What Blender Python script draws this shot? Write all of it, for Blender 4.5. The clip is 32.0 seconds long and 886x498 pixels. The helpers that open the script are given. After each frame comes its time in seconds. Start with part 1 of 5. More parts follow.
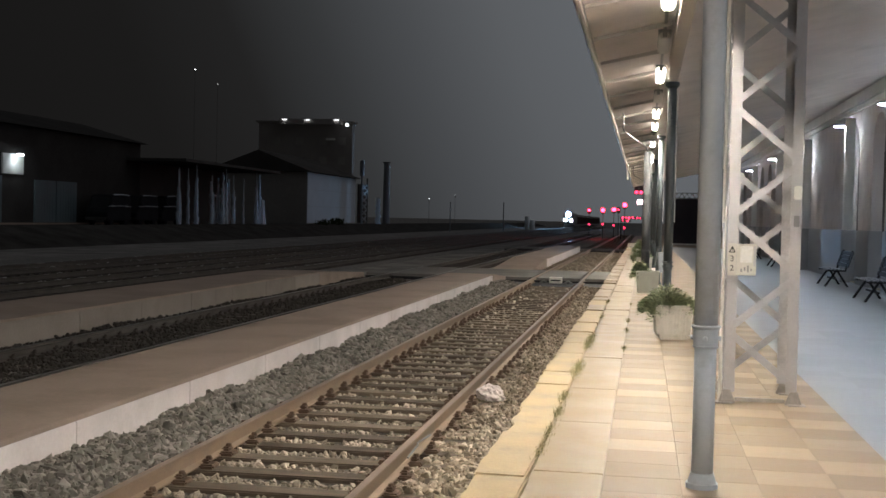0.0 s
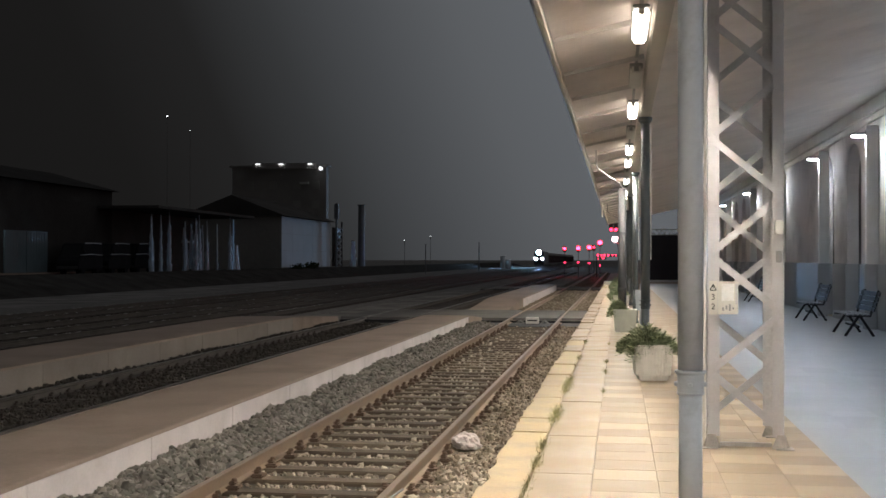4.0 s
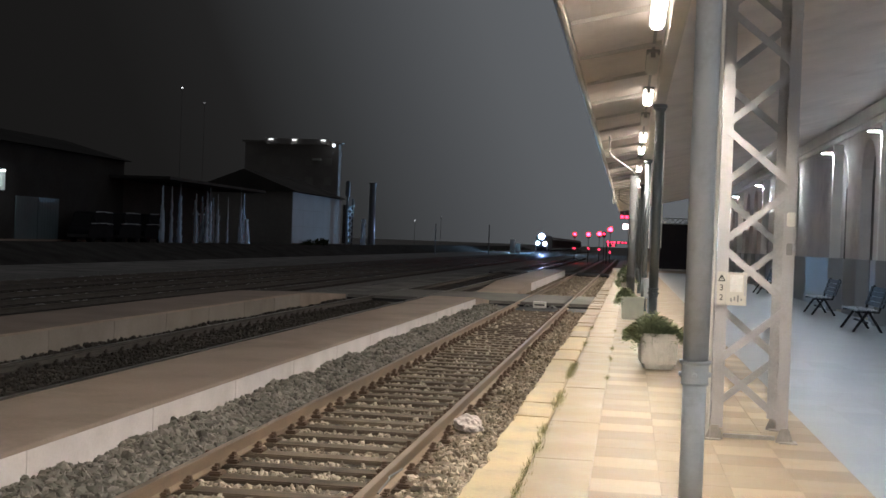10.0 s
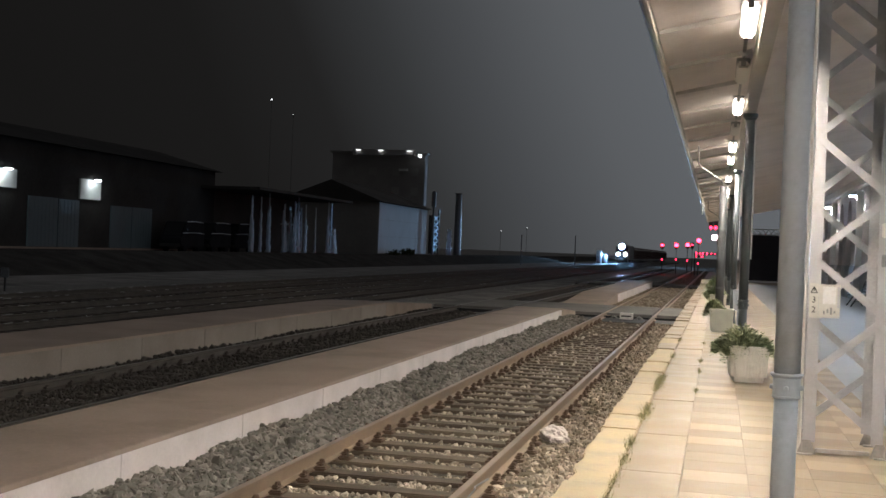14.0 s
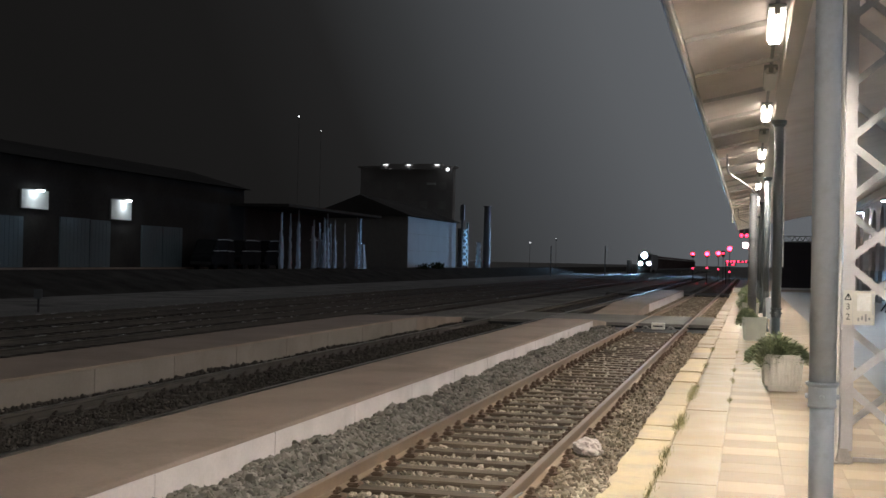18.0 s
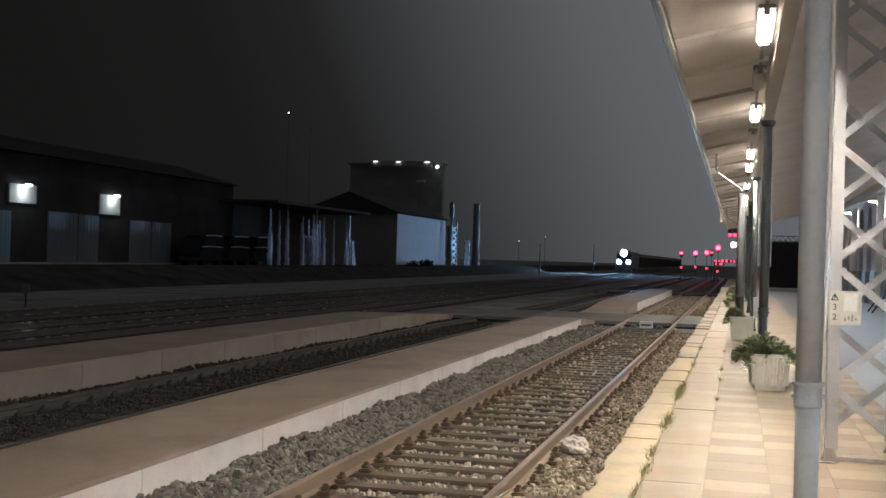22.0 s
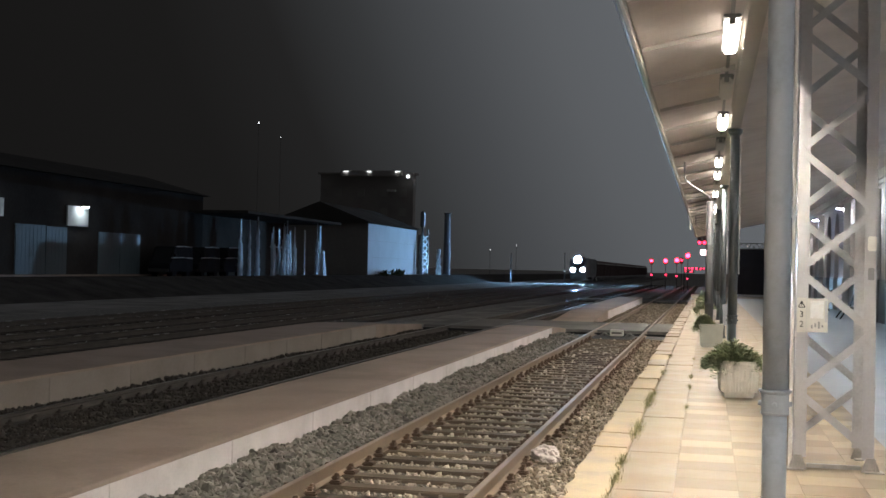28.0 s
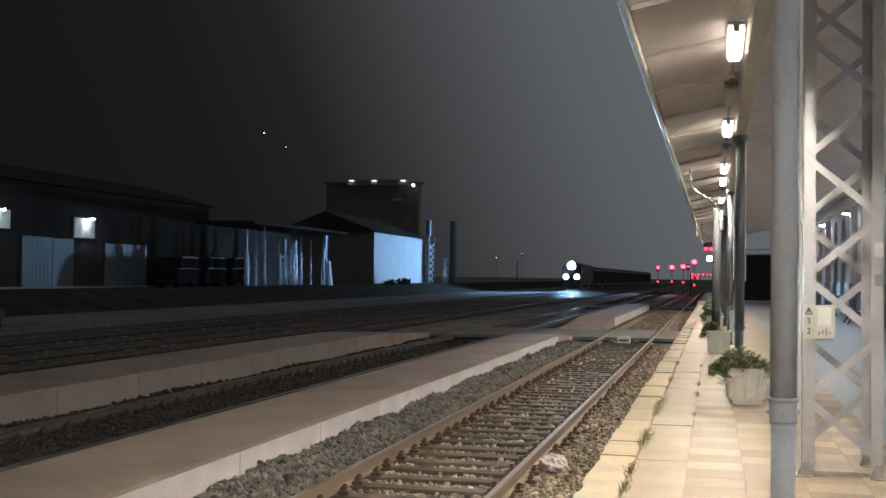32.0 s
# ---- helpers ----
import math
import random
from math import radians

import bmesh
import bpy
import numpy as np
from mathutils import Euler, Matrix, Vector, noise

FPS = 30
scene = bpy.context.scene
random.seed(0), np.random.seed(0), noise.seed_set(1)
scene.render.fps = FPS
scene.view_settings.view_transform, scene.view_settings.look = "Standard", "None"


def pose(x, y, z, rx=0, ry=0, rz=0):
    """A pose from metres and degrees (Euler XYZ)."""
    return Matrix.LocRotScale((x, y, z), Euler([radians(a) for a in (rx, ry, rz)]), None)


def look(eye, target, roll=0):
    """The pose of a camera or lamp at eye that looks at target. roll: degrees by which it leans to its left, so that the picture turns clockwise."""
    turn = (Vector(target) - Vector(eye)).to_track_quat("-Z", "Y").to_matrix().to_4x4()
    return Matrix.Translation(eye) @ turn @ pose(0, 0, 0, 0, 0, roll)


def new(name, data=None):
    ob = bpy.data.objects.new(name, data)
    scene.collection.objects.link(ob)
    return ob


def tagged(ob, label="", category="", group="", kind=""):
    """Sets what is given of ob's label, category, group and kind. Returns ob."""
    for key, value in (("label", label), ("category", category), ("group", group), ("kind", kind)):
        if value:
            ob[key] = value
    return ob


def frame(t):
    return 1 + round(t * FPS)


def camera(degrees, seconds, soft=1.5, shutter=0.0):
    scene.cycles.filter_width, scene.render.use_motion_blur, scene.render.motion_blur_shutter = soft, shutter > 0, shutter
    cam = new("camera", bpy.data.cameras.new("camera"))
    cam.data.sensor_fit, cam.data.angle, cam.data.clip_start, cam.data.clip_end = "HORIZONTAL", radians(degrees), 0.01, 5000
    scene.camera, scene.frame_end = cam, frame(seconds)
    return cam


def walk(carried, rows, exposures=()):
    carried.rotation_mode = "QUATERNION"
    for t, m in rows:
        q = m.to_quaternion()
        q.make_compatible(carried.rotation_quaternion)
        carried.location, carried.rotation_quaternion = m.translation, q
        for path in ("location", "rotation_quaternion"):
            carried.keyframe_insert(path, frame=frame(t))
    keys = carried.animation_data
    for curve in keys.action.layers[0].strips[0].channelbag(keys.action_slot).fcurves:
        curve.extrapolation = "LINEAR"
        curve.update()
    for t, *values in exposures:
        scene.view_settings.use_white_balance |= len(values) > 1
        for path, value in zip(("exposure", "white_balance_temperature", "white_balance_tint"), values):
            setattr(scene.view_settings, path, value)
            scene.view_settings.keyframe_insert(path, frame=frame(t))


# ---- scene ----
cam = camera(41.2, 32.0, soft=1.6)

PATH = [
    (0, (0.007, -0.544, 1.591), (-0.328, 1.427, 1.538), 1.3),
    (0.5, (-0.072, -0.435, 1.581), (-0.41, 1.536, 1.542), 1.5),
    (1, (-0.158, -0.342, 1.592), (-0.505, 1.627, 1.561), 1.0),
    (1.5, (-0.095, -0.115, 1.609), (-0.458, 1.851, 1.618), 0.5),
    (2, (-0.03, -0.084, 1.609), (-0.344, 1.891, 1.629), 0.6),
    (2.5, (-0.03, -0.103, 1.603), (-0.326, 1.875, 1.622), 0.6),
    (4.5, (0.008, -0.058, 1.607), (-0.291, 1.919, 1.621), -0.1),
    (5, (0.016, -0.023, 1.601), (-0.288, 1.954, 1.608), -0.1),
    (5.5, (0.012, -0.023, 1.603), (-0.296, 1.953, 1.603), 0.1),
    (6, (0.007, -0.027, 1.599), (-0.305, 1.949, 1.592), 0.4),
    (6.5, (-0.003, -0.011, 1.603), (-0.315, 1.965, 1.592), 0.6),
    (7, (0.002, -0.004, 1.604), (-0.309, 1.971, 1.591), 0.9),
    (7.5, (0.001, -0.009, 1.604), (-0.312, 1.966, 1.591), 1.0),
    (8, (0.0, -0.004, 1.603), (-0.312, 1.972, 1.585), 1.1),
    (8.5, (-0.002, -0.007, 1.602), (-0.312, 1.969, 1.581), 1.3),
    (9, (0.005, -0.023, 1.6), (-0.301, 1.953, 1.577), 1.4),
    (9.5, (-0.001, -0.015, 1.603), (-0.309, 1.961, 1.582), 1.8),
    (10, (0.004, -0.021, 1.601), (-0.308, 1.954, 1.586), 2.1),
    (10.5, (0.008, -0.019, 1.6), (-0.309, 1.955, 1.586), 2.3),
    (11, (0.004, -0.019, 1.596), (-0.313, 1.956, 1.583), 2.4),
    (11.5, (-0.006, -0.029, 1.591), (-0.335, 1.944, 1.579), 2.6),
    (12, (-0.022, -0.049, 1.598), (-0.399, 1.916, 1.585), 2.8),
    (12.5, (-0.026, -0.04, 1.598), (-0.438, 1.917, 1.581), 2.8),
    (13, (-0.006, -0.059, 1.602), (-0.441, 1.893, 1.594), 2.5),
    (13.5, (-0.003, -0.05, 1.599), (-0.455, 1.899, 1.594), 2.4),
    (14, (-0.001, -0.044, 1.598), (-0.456, 1.903, 1.595), 2.3),
    (14.5, (0.002, -0.049, 1.599), (-0.462, 1.897, 1.601), 2.2),
    (15, (-0.004, -0.021, 1.599), (-0.48, 1.921, 1.605), 2.0),
    (15.5, (-0.002, -0.038, 1.608), (-0.486, 1.902, 1.62), 1.7),
    (17.5, (-0.003, -0.042, 1.6), (-0.502, 1.895, 1.619), 1.4),
    (18, (-0.002, -0.022, 1.604), (-0.506, 1.913, 1.622), 1.2),
    (18.5, (-0.002, -0.028, 1.598), (-0.506, 1.908, 1.61), 1.4),
    (19, (0.001, -0.042, 1.598), (-0.501, 1.894, 1.61), 1.4),
    (19.5, (-0.001, -0.043, 1.601), (-0.499, 1.893, 1.611), 1.4),
    (20, (-0.006, -0.047, 1.603), (-0.502, 1.89, 1.615), 1.5),
    (20.5, (-0.005, -0.043, 1.604), (-0.499, 1.895, 1.619), 1.5),
    (21, (-0.002, -0.036, 1.604), (-0.494, 1.902, 1.619), 1.5),
    (21.5, (-0.005, -0.039, 1.6), (-0.495, 1.9, 1.616), 1.6),
    (22, (0.002, -0.034, 1.606), (-0.484, 1.906, 1.62), 1.6),
    (22.5, (0.016, -0.023, 1.6), (-0.462, 1.919, 1.617), 1.7),
    (23, (0.012, -0.03, 1.602), (-0.458, 1.914, 1.617), 1.8),
    (23.5, (0.013, -0.026, 1.605), (-0.449, 1.92, 1.619), 1.8),
    (24, (0.011, -0.036, 1.61), (-0.442, 1.912, 1.624), 1.7),
    (24.5, (0.017, -0.011, 1.606), (-0.43, 1.938, 1.621), 1.7),
    (25, (0.018, -0.021, 1.61), (-0.421, 1.93, 1.627), 1.6),
    (25.5, (0.018, -0.012, 1.61), (-0.417, 1.94, 1.628), 1.5),
    (27.5, (0.016, -0.037, 1.615), (-0.421, 1.915, 1.642), 1.2),
    (28, (0.02, -0.017, 1.613), (-0.419, 1.934, 1.644), 1.2),
    (28.5, (0.016, -0.019, 1.617), (-0.428, 1.931, 1.653), 1.2),
    (29, (0.014, -0.026, 1.612), (-0.43, 1.924, 1.652), 1.2),
    (29.5, (0.015, -0.031, 1.613), (-0.434, 1.917, 1.655), 1.2),
    (30, (0.012, -0.024, 1.615), (-0.444, 1.923, 1.66), 1.2),
    (30.5, (0.018, -0.02, 1.616), (-0.438, 1.927, 1.667), 1.2),
    (31, (0.022, -0.016, 1.618), (-0.434, 1.931, 1.673), 1.2),
    (31.5, (0.021, -0.012, 1.62), (-0.429, 1.936, 1.674), 1.1),
    (32, (0.02, -0.021, 1.626), (-0.429, 1.927, 1.671), 0.7),
]
walk(cam, [(t, look(eye, target, roll)) for t, eye, target, roll in PATH])

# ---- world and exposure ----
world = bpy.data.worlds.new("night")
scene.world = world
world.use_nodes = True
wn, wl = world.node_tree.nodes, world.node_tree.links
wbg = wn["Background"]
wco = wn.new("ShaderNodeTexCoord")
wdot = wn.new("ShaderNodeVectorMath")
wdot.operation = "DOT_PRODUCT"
# sky brightens east behind the station for lens haze and to lift the yard; the yard side stays dark
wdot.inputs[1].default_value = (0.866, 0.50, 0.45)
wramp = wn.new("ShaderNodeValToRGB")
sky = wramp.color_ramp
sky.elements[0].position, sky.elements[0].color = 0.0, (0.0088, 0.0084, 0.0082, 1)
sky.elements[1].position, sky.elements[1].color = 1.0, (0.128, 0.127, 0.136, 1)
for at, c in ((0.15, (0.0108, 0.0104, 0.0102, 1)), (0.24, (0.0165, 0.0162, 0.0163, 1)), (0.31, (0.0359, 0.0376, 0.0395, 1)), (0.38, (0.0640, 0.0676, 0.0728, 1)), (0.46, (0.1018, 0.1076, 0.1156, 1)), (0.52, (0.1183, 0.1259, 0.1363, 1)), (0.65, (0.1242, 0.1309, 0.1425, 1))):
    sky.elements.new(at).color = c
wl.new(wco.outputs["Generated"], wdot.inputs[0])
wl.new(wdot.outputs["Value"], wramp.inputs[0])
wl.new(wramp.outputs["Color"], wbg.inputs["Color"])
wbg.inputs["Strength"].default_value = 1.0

TUBE_GLOW = 445.0
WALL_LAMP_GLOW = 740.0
HEADLIGHT_GLOW = 1.85e4


# ---- materials ----
def material(name, color, rough=0.7, metal=0.0, vary=0.25, scale=6.0, fine=60.0, bump=0.2, depth=0.01, emit=None, glow=0.0, coord="Object", per_object=0.0, dirt=None, dirt_scale=1.3, dirt_amount=0.0, island=0.0, stretch=(1, 1, 1), spec=0.5, uneven=0.1):
    """A procedural surface: base colour varied at two scales, stains of a second colour, grain relief."""
    m = bpy.data.materials.new(name)
    m.use_nodes = True
    n, l = m.node_tree.nodes, m.node_tree.links
    b = n["Principled BSDF"]
    tc = n.new("ShaderNodeTexCoord")
    mp = n.new("ShaderNodeMapping")
    mp.inputs["Scale"].default_value = stretch
    if coord == "World":
        l.new(n.new("ShaderNodeNewGeometry").outputs["Position"], mp.inputs[0])
    else:
        l.new(tc.outputs[coord], mp.inputs[0])
    big, small = n.new("ShaderNodeTexNoise"), n.new("ShaderNodeTexNoise")
    big.inputs["Scale"].default_value, small.inputs["Scale"].default_value = scale, fine
    big.inputs["Detail"].default_value, small.inputs["Detail"].default_value = 5, 4
    l.new(mp.outputs[0], big.inputs["Vector"])
    l.new(mp.outputs[0], small.inputs["Vector"])
    add = n.new("ShaderNodeMath")
    add.operation = "MULTIPLY_ADD"
    add.inputs[1].default_value = 0.45
    l.new(small.outputs[0], add.inputs[0])
    l.new(big.outputs[0], add.inputs[2])
    ramp = n.new("ShaderNodeMapRange")
    ramp.inputs["From Min"].default_value, ramp.inputs["From Max"].default_value = 0.45, 1.0
    ramp.inputs["To Min"].default_value, ramp.inputs["To Max"].default_value = 1 - vary, 1 + vary
    l.new(add.outputs[0], ramp.inputs["Value"])
    value = ramp.outputs[0]
    if per_object or island:
        if per_object:
            rnd = n.new("ShaderNodeObjectInfo").outputs["Random"]
        else:
            rnd = n.new("ShaderNodeNewGeometry").outputs["Random Per Island"]
        amount = per_object or island
        r2 = n.new("ShaderNodeMapRange")
        r2.inputs["To Min"].default_value, r2.inputs["To Max"].default_value = 1 - amount, 1 + amount
        l.new(rnd, r2.inputs["Value"])
        mul = n.new("ShaderNodeMath")
        mul.operation = "MULTIPLY"
        l.new(value, mul.inputs[0])
        l.new(r2.outputs[0], mul.inputs[1])
        value = mul.outputs[0]
    base = n.new("ShaderNodeRGB")
    base.outputs[0].default_value = (*color, 1)
    source = base.outputs[0]
    if dirt:
        dn = n.new("ShaderNodeTexNoise")
        dn.inputs["Scale"].default_value, dn.inputs["Detail"].default_value, dn.inputs["Roughness"].default_value = dirt_scale, 7, 0.7
        l.new(mp.outputs[0], dn.inputs["Vector"])
        dr = n.new("ShaderNodeMapRange")
        dr.inputs["From Min"].default_value, dr.inputs["From Max"].default_value = 0.5, 0.68
        dr.inputs["To Max"].default_value = dirt_amount
        l.new(dn.outputs[0], dr.inputs["Value"])
        mix = n.new("ShaderNodeMixRGB")
        mix.inputs[2].default_value = (*dirt, 1)
        l.new(dr.outputs[0], mix.inputs[0])
        l.new(source, mix.inputs[1])
        source = mix.outputs[0]
    sc = n.new("ShaderNodeVectorMath")
    sc.operation = "SCALE"
    l.new(source, sc.inputs[0])
    l.new(value, sc.inputs["Scale"])
    l.new(sc.outputs[0], b.inputs["Base Color"])
    rr = n.new("ShaderNodeMapRange")
    rr.inputs["From Min"].default_value, rr.inputs["From Max"].default_value = 0.3, 0.7
    rr.inputs["To Min"].default_value, rr.inputs["To Max"].default_value = max(0.03, rough - uneven), min(1, rough + uneven)
    l.new(big.outputs[0], rr.inputs["Value"])
    l.new(rr.outputs[0], b.inputs["Roughness"])
    b.inputs["Metallic"].default_value = metal
    b.inputs["Specular IOR Level"].default_value = spec
    if bump:
        bp = n.new("ShaderNodeBump")
        bp.inputs["Strength"].default_value, bp.inputs["Distance"].default_value = bump, depth
        l.new(add.outputs[0], bp.inputs["Height"])
        l.new(bp.outputs[0], b.inputs["Normal"])
    if emit:
        b.inputs["Emission Color"].default_value = (*emit, 1)
        b.inputs["Emission Strength"].default_value = glow
    return m


M = {}
M["tile_tan"] = material("tan_terrazzo_tile", (0.282, 0.215, 0.142), 0.50, uneven=0.07, vary=0.10, scale=3, fine=90, bump=0.03, depth=0.001, per_object=0.08, dirt=(0.24, 0.19, 0.13), dirt_scale=2.2, dirt_amount=0.35, coord="World", spec=0.24)
# dark_ballast, rail_dark and sleeper_dark hold the unlit tracks' shade in their colour
M["dark_ballast"] = material("shade_toned_ballast_stone", (0.078, 0.069, 0.061), 0.95, vary=0.15, scale=9, fine=70, bump=0.25, depth=0.01, island=0.25, spec=0.0)
M["shoulder"] = material("grey_green_shoulder_stone", (0.205, 0.19, 0.165), 0.85, vary=0.2, scale=9, fine=70, bump=0.25, depth=0.01, island=0.4, spec=0.15)
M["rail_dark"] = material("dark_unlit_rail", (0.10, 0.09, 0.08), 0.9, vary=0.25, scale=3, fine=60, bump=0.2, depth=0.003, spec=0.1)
M["sleeper_dark"] = material("shade_toned_sleeper", (0.085, 0.074, 0.065), 0.9, vary=0.35, scale=5, fine=60, bump=0.4, depth=0.01, spec=0.1)
M["far_bed"] = material("dark_yard_ballast", (0.235, 0.220, 0.206), 1.0, vary=0.5, scale=6, fine=30, bump=0.8, depth=0.05, spec=0.0)
M["tile"] = material("cream_terrazzo_tile", (0.345, 0.266, 0.178), 0.50, uneven=0.07, vary=0.10, scale=3, fine=90, bump=0.03, depth=0.001, per_object=0.13, dirt=(0.26, 0.205, 0.14), dirt_scale=2.2, dirt_amount=0.35, coord="World", spec=0.24)
M["tile_stuff"] = material("terrazzo_tile_field", (0.325, 0.262, 0.190), 0.50, uneven=0.07, vary=0.10, scale=1.2, fine=60, bump=0.03, depth=0.001, island=0.13, dirt=(0.25, 0.205, 0.15), dirt_scale=0.7, dirt_amount=0.35, coord="World", spec=0.24)
M["joint"] = material("tile_bedding_mortar", (0.40, 0.335, 0.25), 0.85, vary=0.2)
M["slab"] = material("pale_stone_slab", (0.325, 0.25, 0.152), 0.45, vary=0.10, scale=2.0, fine=50, bump=0.12, depth=0.004, per_object=0.06, dirt=(0.25, 0.20, 0.13), dirt_scale=1.6, dirt_amount=0.3, coord="World")
M["coping"] = material("worn_yellow_coping", (0.475, 0.368, 0.208), 0.62, vary=0.16, scale=2.5, fine=45, bump=0.35, depth=0.01, per_object=0.03, dirt=(0.36, 0.29, 0.19), dirt_scale=2.6, dirt_amount=0.75, coord="World")
M["concrete"] = material("weathered_concrete", (0.35, 0.275, 0.225), 0.85, vary=0.16, scale=0.9, fine=25, bump=0.2, depth=0.01, dirt=(0.20, 0.16, 0.13), dirt_scale=0.35, dirt_amount=0.55, coord="World", spec=0.15)
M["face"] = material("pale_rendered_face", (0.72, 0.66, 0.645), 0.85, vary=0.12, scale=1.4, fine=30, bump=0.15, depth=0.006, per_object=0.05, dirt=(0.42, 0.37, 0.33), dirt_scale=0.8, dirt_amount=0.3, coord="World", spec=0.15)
M["face_dim"] = material("darker_rendered_face", (0.30, 0.26, 0.225), 0.85, vary=0.14, scale=1.0, fine=25, bump=0.2, depth=0.006, per_object=0.07, dirt=(0.2, 0.17, 0.15), dirt_scale=0.8, dirt_amount=0.45, coord="World", spec=0.1)
M["ground"] = material("dark_earth_and_gravel", (0.25, 0.235, 0.218), 0.95, vary=0.45, scale=0.5, fine=14, bump=0.6, depth=0.05, spec=0.0)
M["ballast"] = material("grey_brown_ballast_stone", (0.39, 0.335, 0.265), 0.85, vary=0.2, scale=9, fine=70, bump=0.25, depth=0.01, island=0.5, spec=0.15)
M["cess"] = material("soil_brown_stone", (0.28, 0.232, 0.178), 0.9, vary=0.2, scale=9, fine=70, bump=0.25, depth=0.01, island=0.4, spec=0.05)
M["ballast_bed"] = material("ballast_bed", (0.16, 0.14, 0.12), 0.95, vary=0.5, scale=14, fine=45, bump=1.0, depth=0.05, spec=0.0)
M["sleeper"] = material("creosoted_wood_sleeper", (0.16, 0.126, 0.095), 0.8, vary=0.35, scale=5, fine=60, bump=0.4, depth=0.01, per_object=0.25, stretch=(0.3, 3, 3), coord="World", spec=0.15)
M["rail"] = material("rusty_rail_steel", (0.285, 0.205, 0.142), 0.62, metal=0.25, vary=0.22, scale=3, fine=60, bump=0.2, depth=0.003)
M["rail_head"] = material("polished_rail_head", (0.36, 0.28, 0.22), 0.55, metal=0.6, vary=0.12, scale=2, fine=80, bump=0.03, depth=0.001)
M["rail_bright"] = material("polished_steel_rail_head", (0.55, 0.55, 0.56), 0.24, metal=0.95, vary=0.10, scale=2, fine=40, bump=0.02, depth=0.001)
M["rail_dull"] = material("dull_worn_rail_head", (0.16, 0.145, 0.13), 0.40, metal=0.8, vary=0.15, scale=2, fine=40, bump=0.03, depth=0.001)
M["rust"] = material("rusted_fastening", (0.15, 0.10, 0.068), 0.8, metal=0.2, vary=0.4, scale=20, bump=0.3, depth=0.005)
M["column"] = material("blue_grey_painted_iron", (0.44, 0.485, 0.54), 0.62, vary=0.08, scale=3, fine=40, bump=0.06, depth=0.003, dirt=(0.22, 0.22, 0.23), dirt_scale=3, dirt_amount=0.4, spec=0.25)
M["dark_column"] = material("dark_grey_toned_down_iron", (0.10, 0.115, 0.12), 0.45, metal=0.1, vary=0.12, scale=3, fine=40, bump=0.06, depth=0.003)
M["mast"] = material("pale_grey_mast_paint", (0.47, 0.462, 0.47), 0.5, metal=0.1, vary=0.10, scale=3, fine=50, bump=0.06, depth=0.003, dirt=(0.30, 0.25, 0.21), dirt_scale=3, dirt_amount=0.35)
M["mast_back"] = material("grimy_mast_paint", (0.46, 0.45, 0.45), 0.6, metal=0.1, vary=0.2, scale=3, fine=50, bump=0.1, depth=0.003)
M["mast_dark"] = material("dirty_mast_foot", (0.38, 0.35, 0.32), 0.7, metal=0.1, vary=0.25, scale=8, bump=0.2)
M["roof"] = material("taupe_painted_canopy_boards", (0.78, 0.72, 0.69), 0.85, vary=0.08, scale=1.1, fine=25, bump=0.08, depth=0.004, dirt=(0.52, 0.46, 0.43), dirt_scale=0.6, dirt_amount=0.35, spec=0.05)
M["drain"] = material("grey_drain_paint", (0.08, 0.083, 0.087), 0.6, vary=0.12, scale=3, fine=40, bump=0.06)
M["bank"] = material("dark_embankment_earth", (0.066, 0.061, 0.056), 1.0, vary=0.4, scale=0.6, fine=8, bump=0.5, depth=0.05, spec=0.0)
M["deck"] = material("grey_crossing_concrete", (0.22, 0.21, 0.20), 0.85, vary=0.18, scale=0.9, fine=25, bump=0.2, depth=0.01, dirt=(0.18, 0.165, 0.15), dirt_scale=0.5, dirt_amount=0.5, coord="World", spec=0.0)
M["tile_grey"] = material("blue_grey_terrazzo_tile", (0.20, 0.204, 0.215), 0.33, uneven=0.02, vary=0.08, scale=1.4, fine=30, bump=0, per_object=0.10, dirt=(0.165, 0.165, 0.17), dirt_scale=0.9, dirt_amount=0.3, coord="World", spec=0.5)
M["wrap"] = material("shiny_plastic_wrapping", (0.82, 0.87, 0.92), 0.35, metal=0.0, vary=0.25, scale=3, fine=12, bump=0.5, depth=0.06, spec=1.0)
M["glint_bar"] = material("bright_glint_bar", (0.70, 0.74, 0.78), 0.32, metal=0.6, vary=0.3, scale=3, fine=20, bump=0.2, depth=0.01)
M["beam"] = material("painted_roof_beam", (0.52, 0.49, 0.46), 0.6, metal=0.1, vary=0.12, scale=2, fine=40, bump=0.08)
M["gutter"] = material("zinc_gutter", (0.26, 0.26, 0.27), 0.45, metal=0.5, vary=0.15, scale=2, bump=0.08)
M["wall"] = material("beige_station_plaster", (0.52, 0.46, 0.425), 0.85, vary=0.10, scale=0.8, fine=30, bump=0.12, depth=0.006, dirt=(0.27, 0.23, 0.2), dirt_scale=0.5, dirt_amount=0.5, coord="World", spec=0.15)
M["dado"] = material("grey_stone_dado", (0.30, 0.29, 0.29), 0.6, vary=0.12, scale=1.5, fine=40, bump=0.12, coord="World")
M["pilaster"] = material("light_stone_pilaster", (0.64, 0.61, 0.57), 0.75, vary=0.10, scale=1.5, fine=40, bump=0.12)
M["door"] = material("dark_varnished_door", (0.060, 0.042, 0.034), 0.75, vary=0.25, scale=3, fine=40, bump=0.1, stretch=(4, 4, 0.5))
M["white"] = material("white_painted_plastic", (0.70, 0.68, 0.62), 0.5, vary=0.06, scale=5, fine=60, bump=0.05)
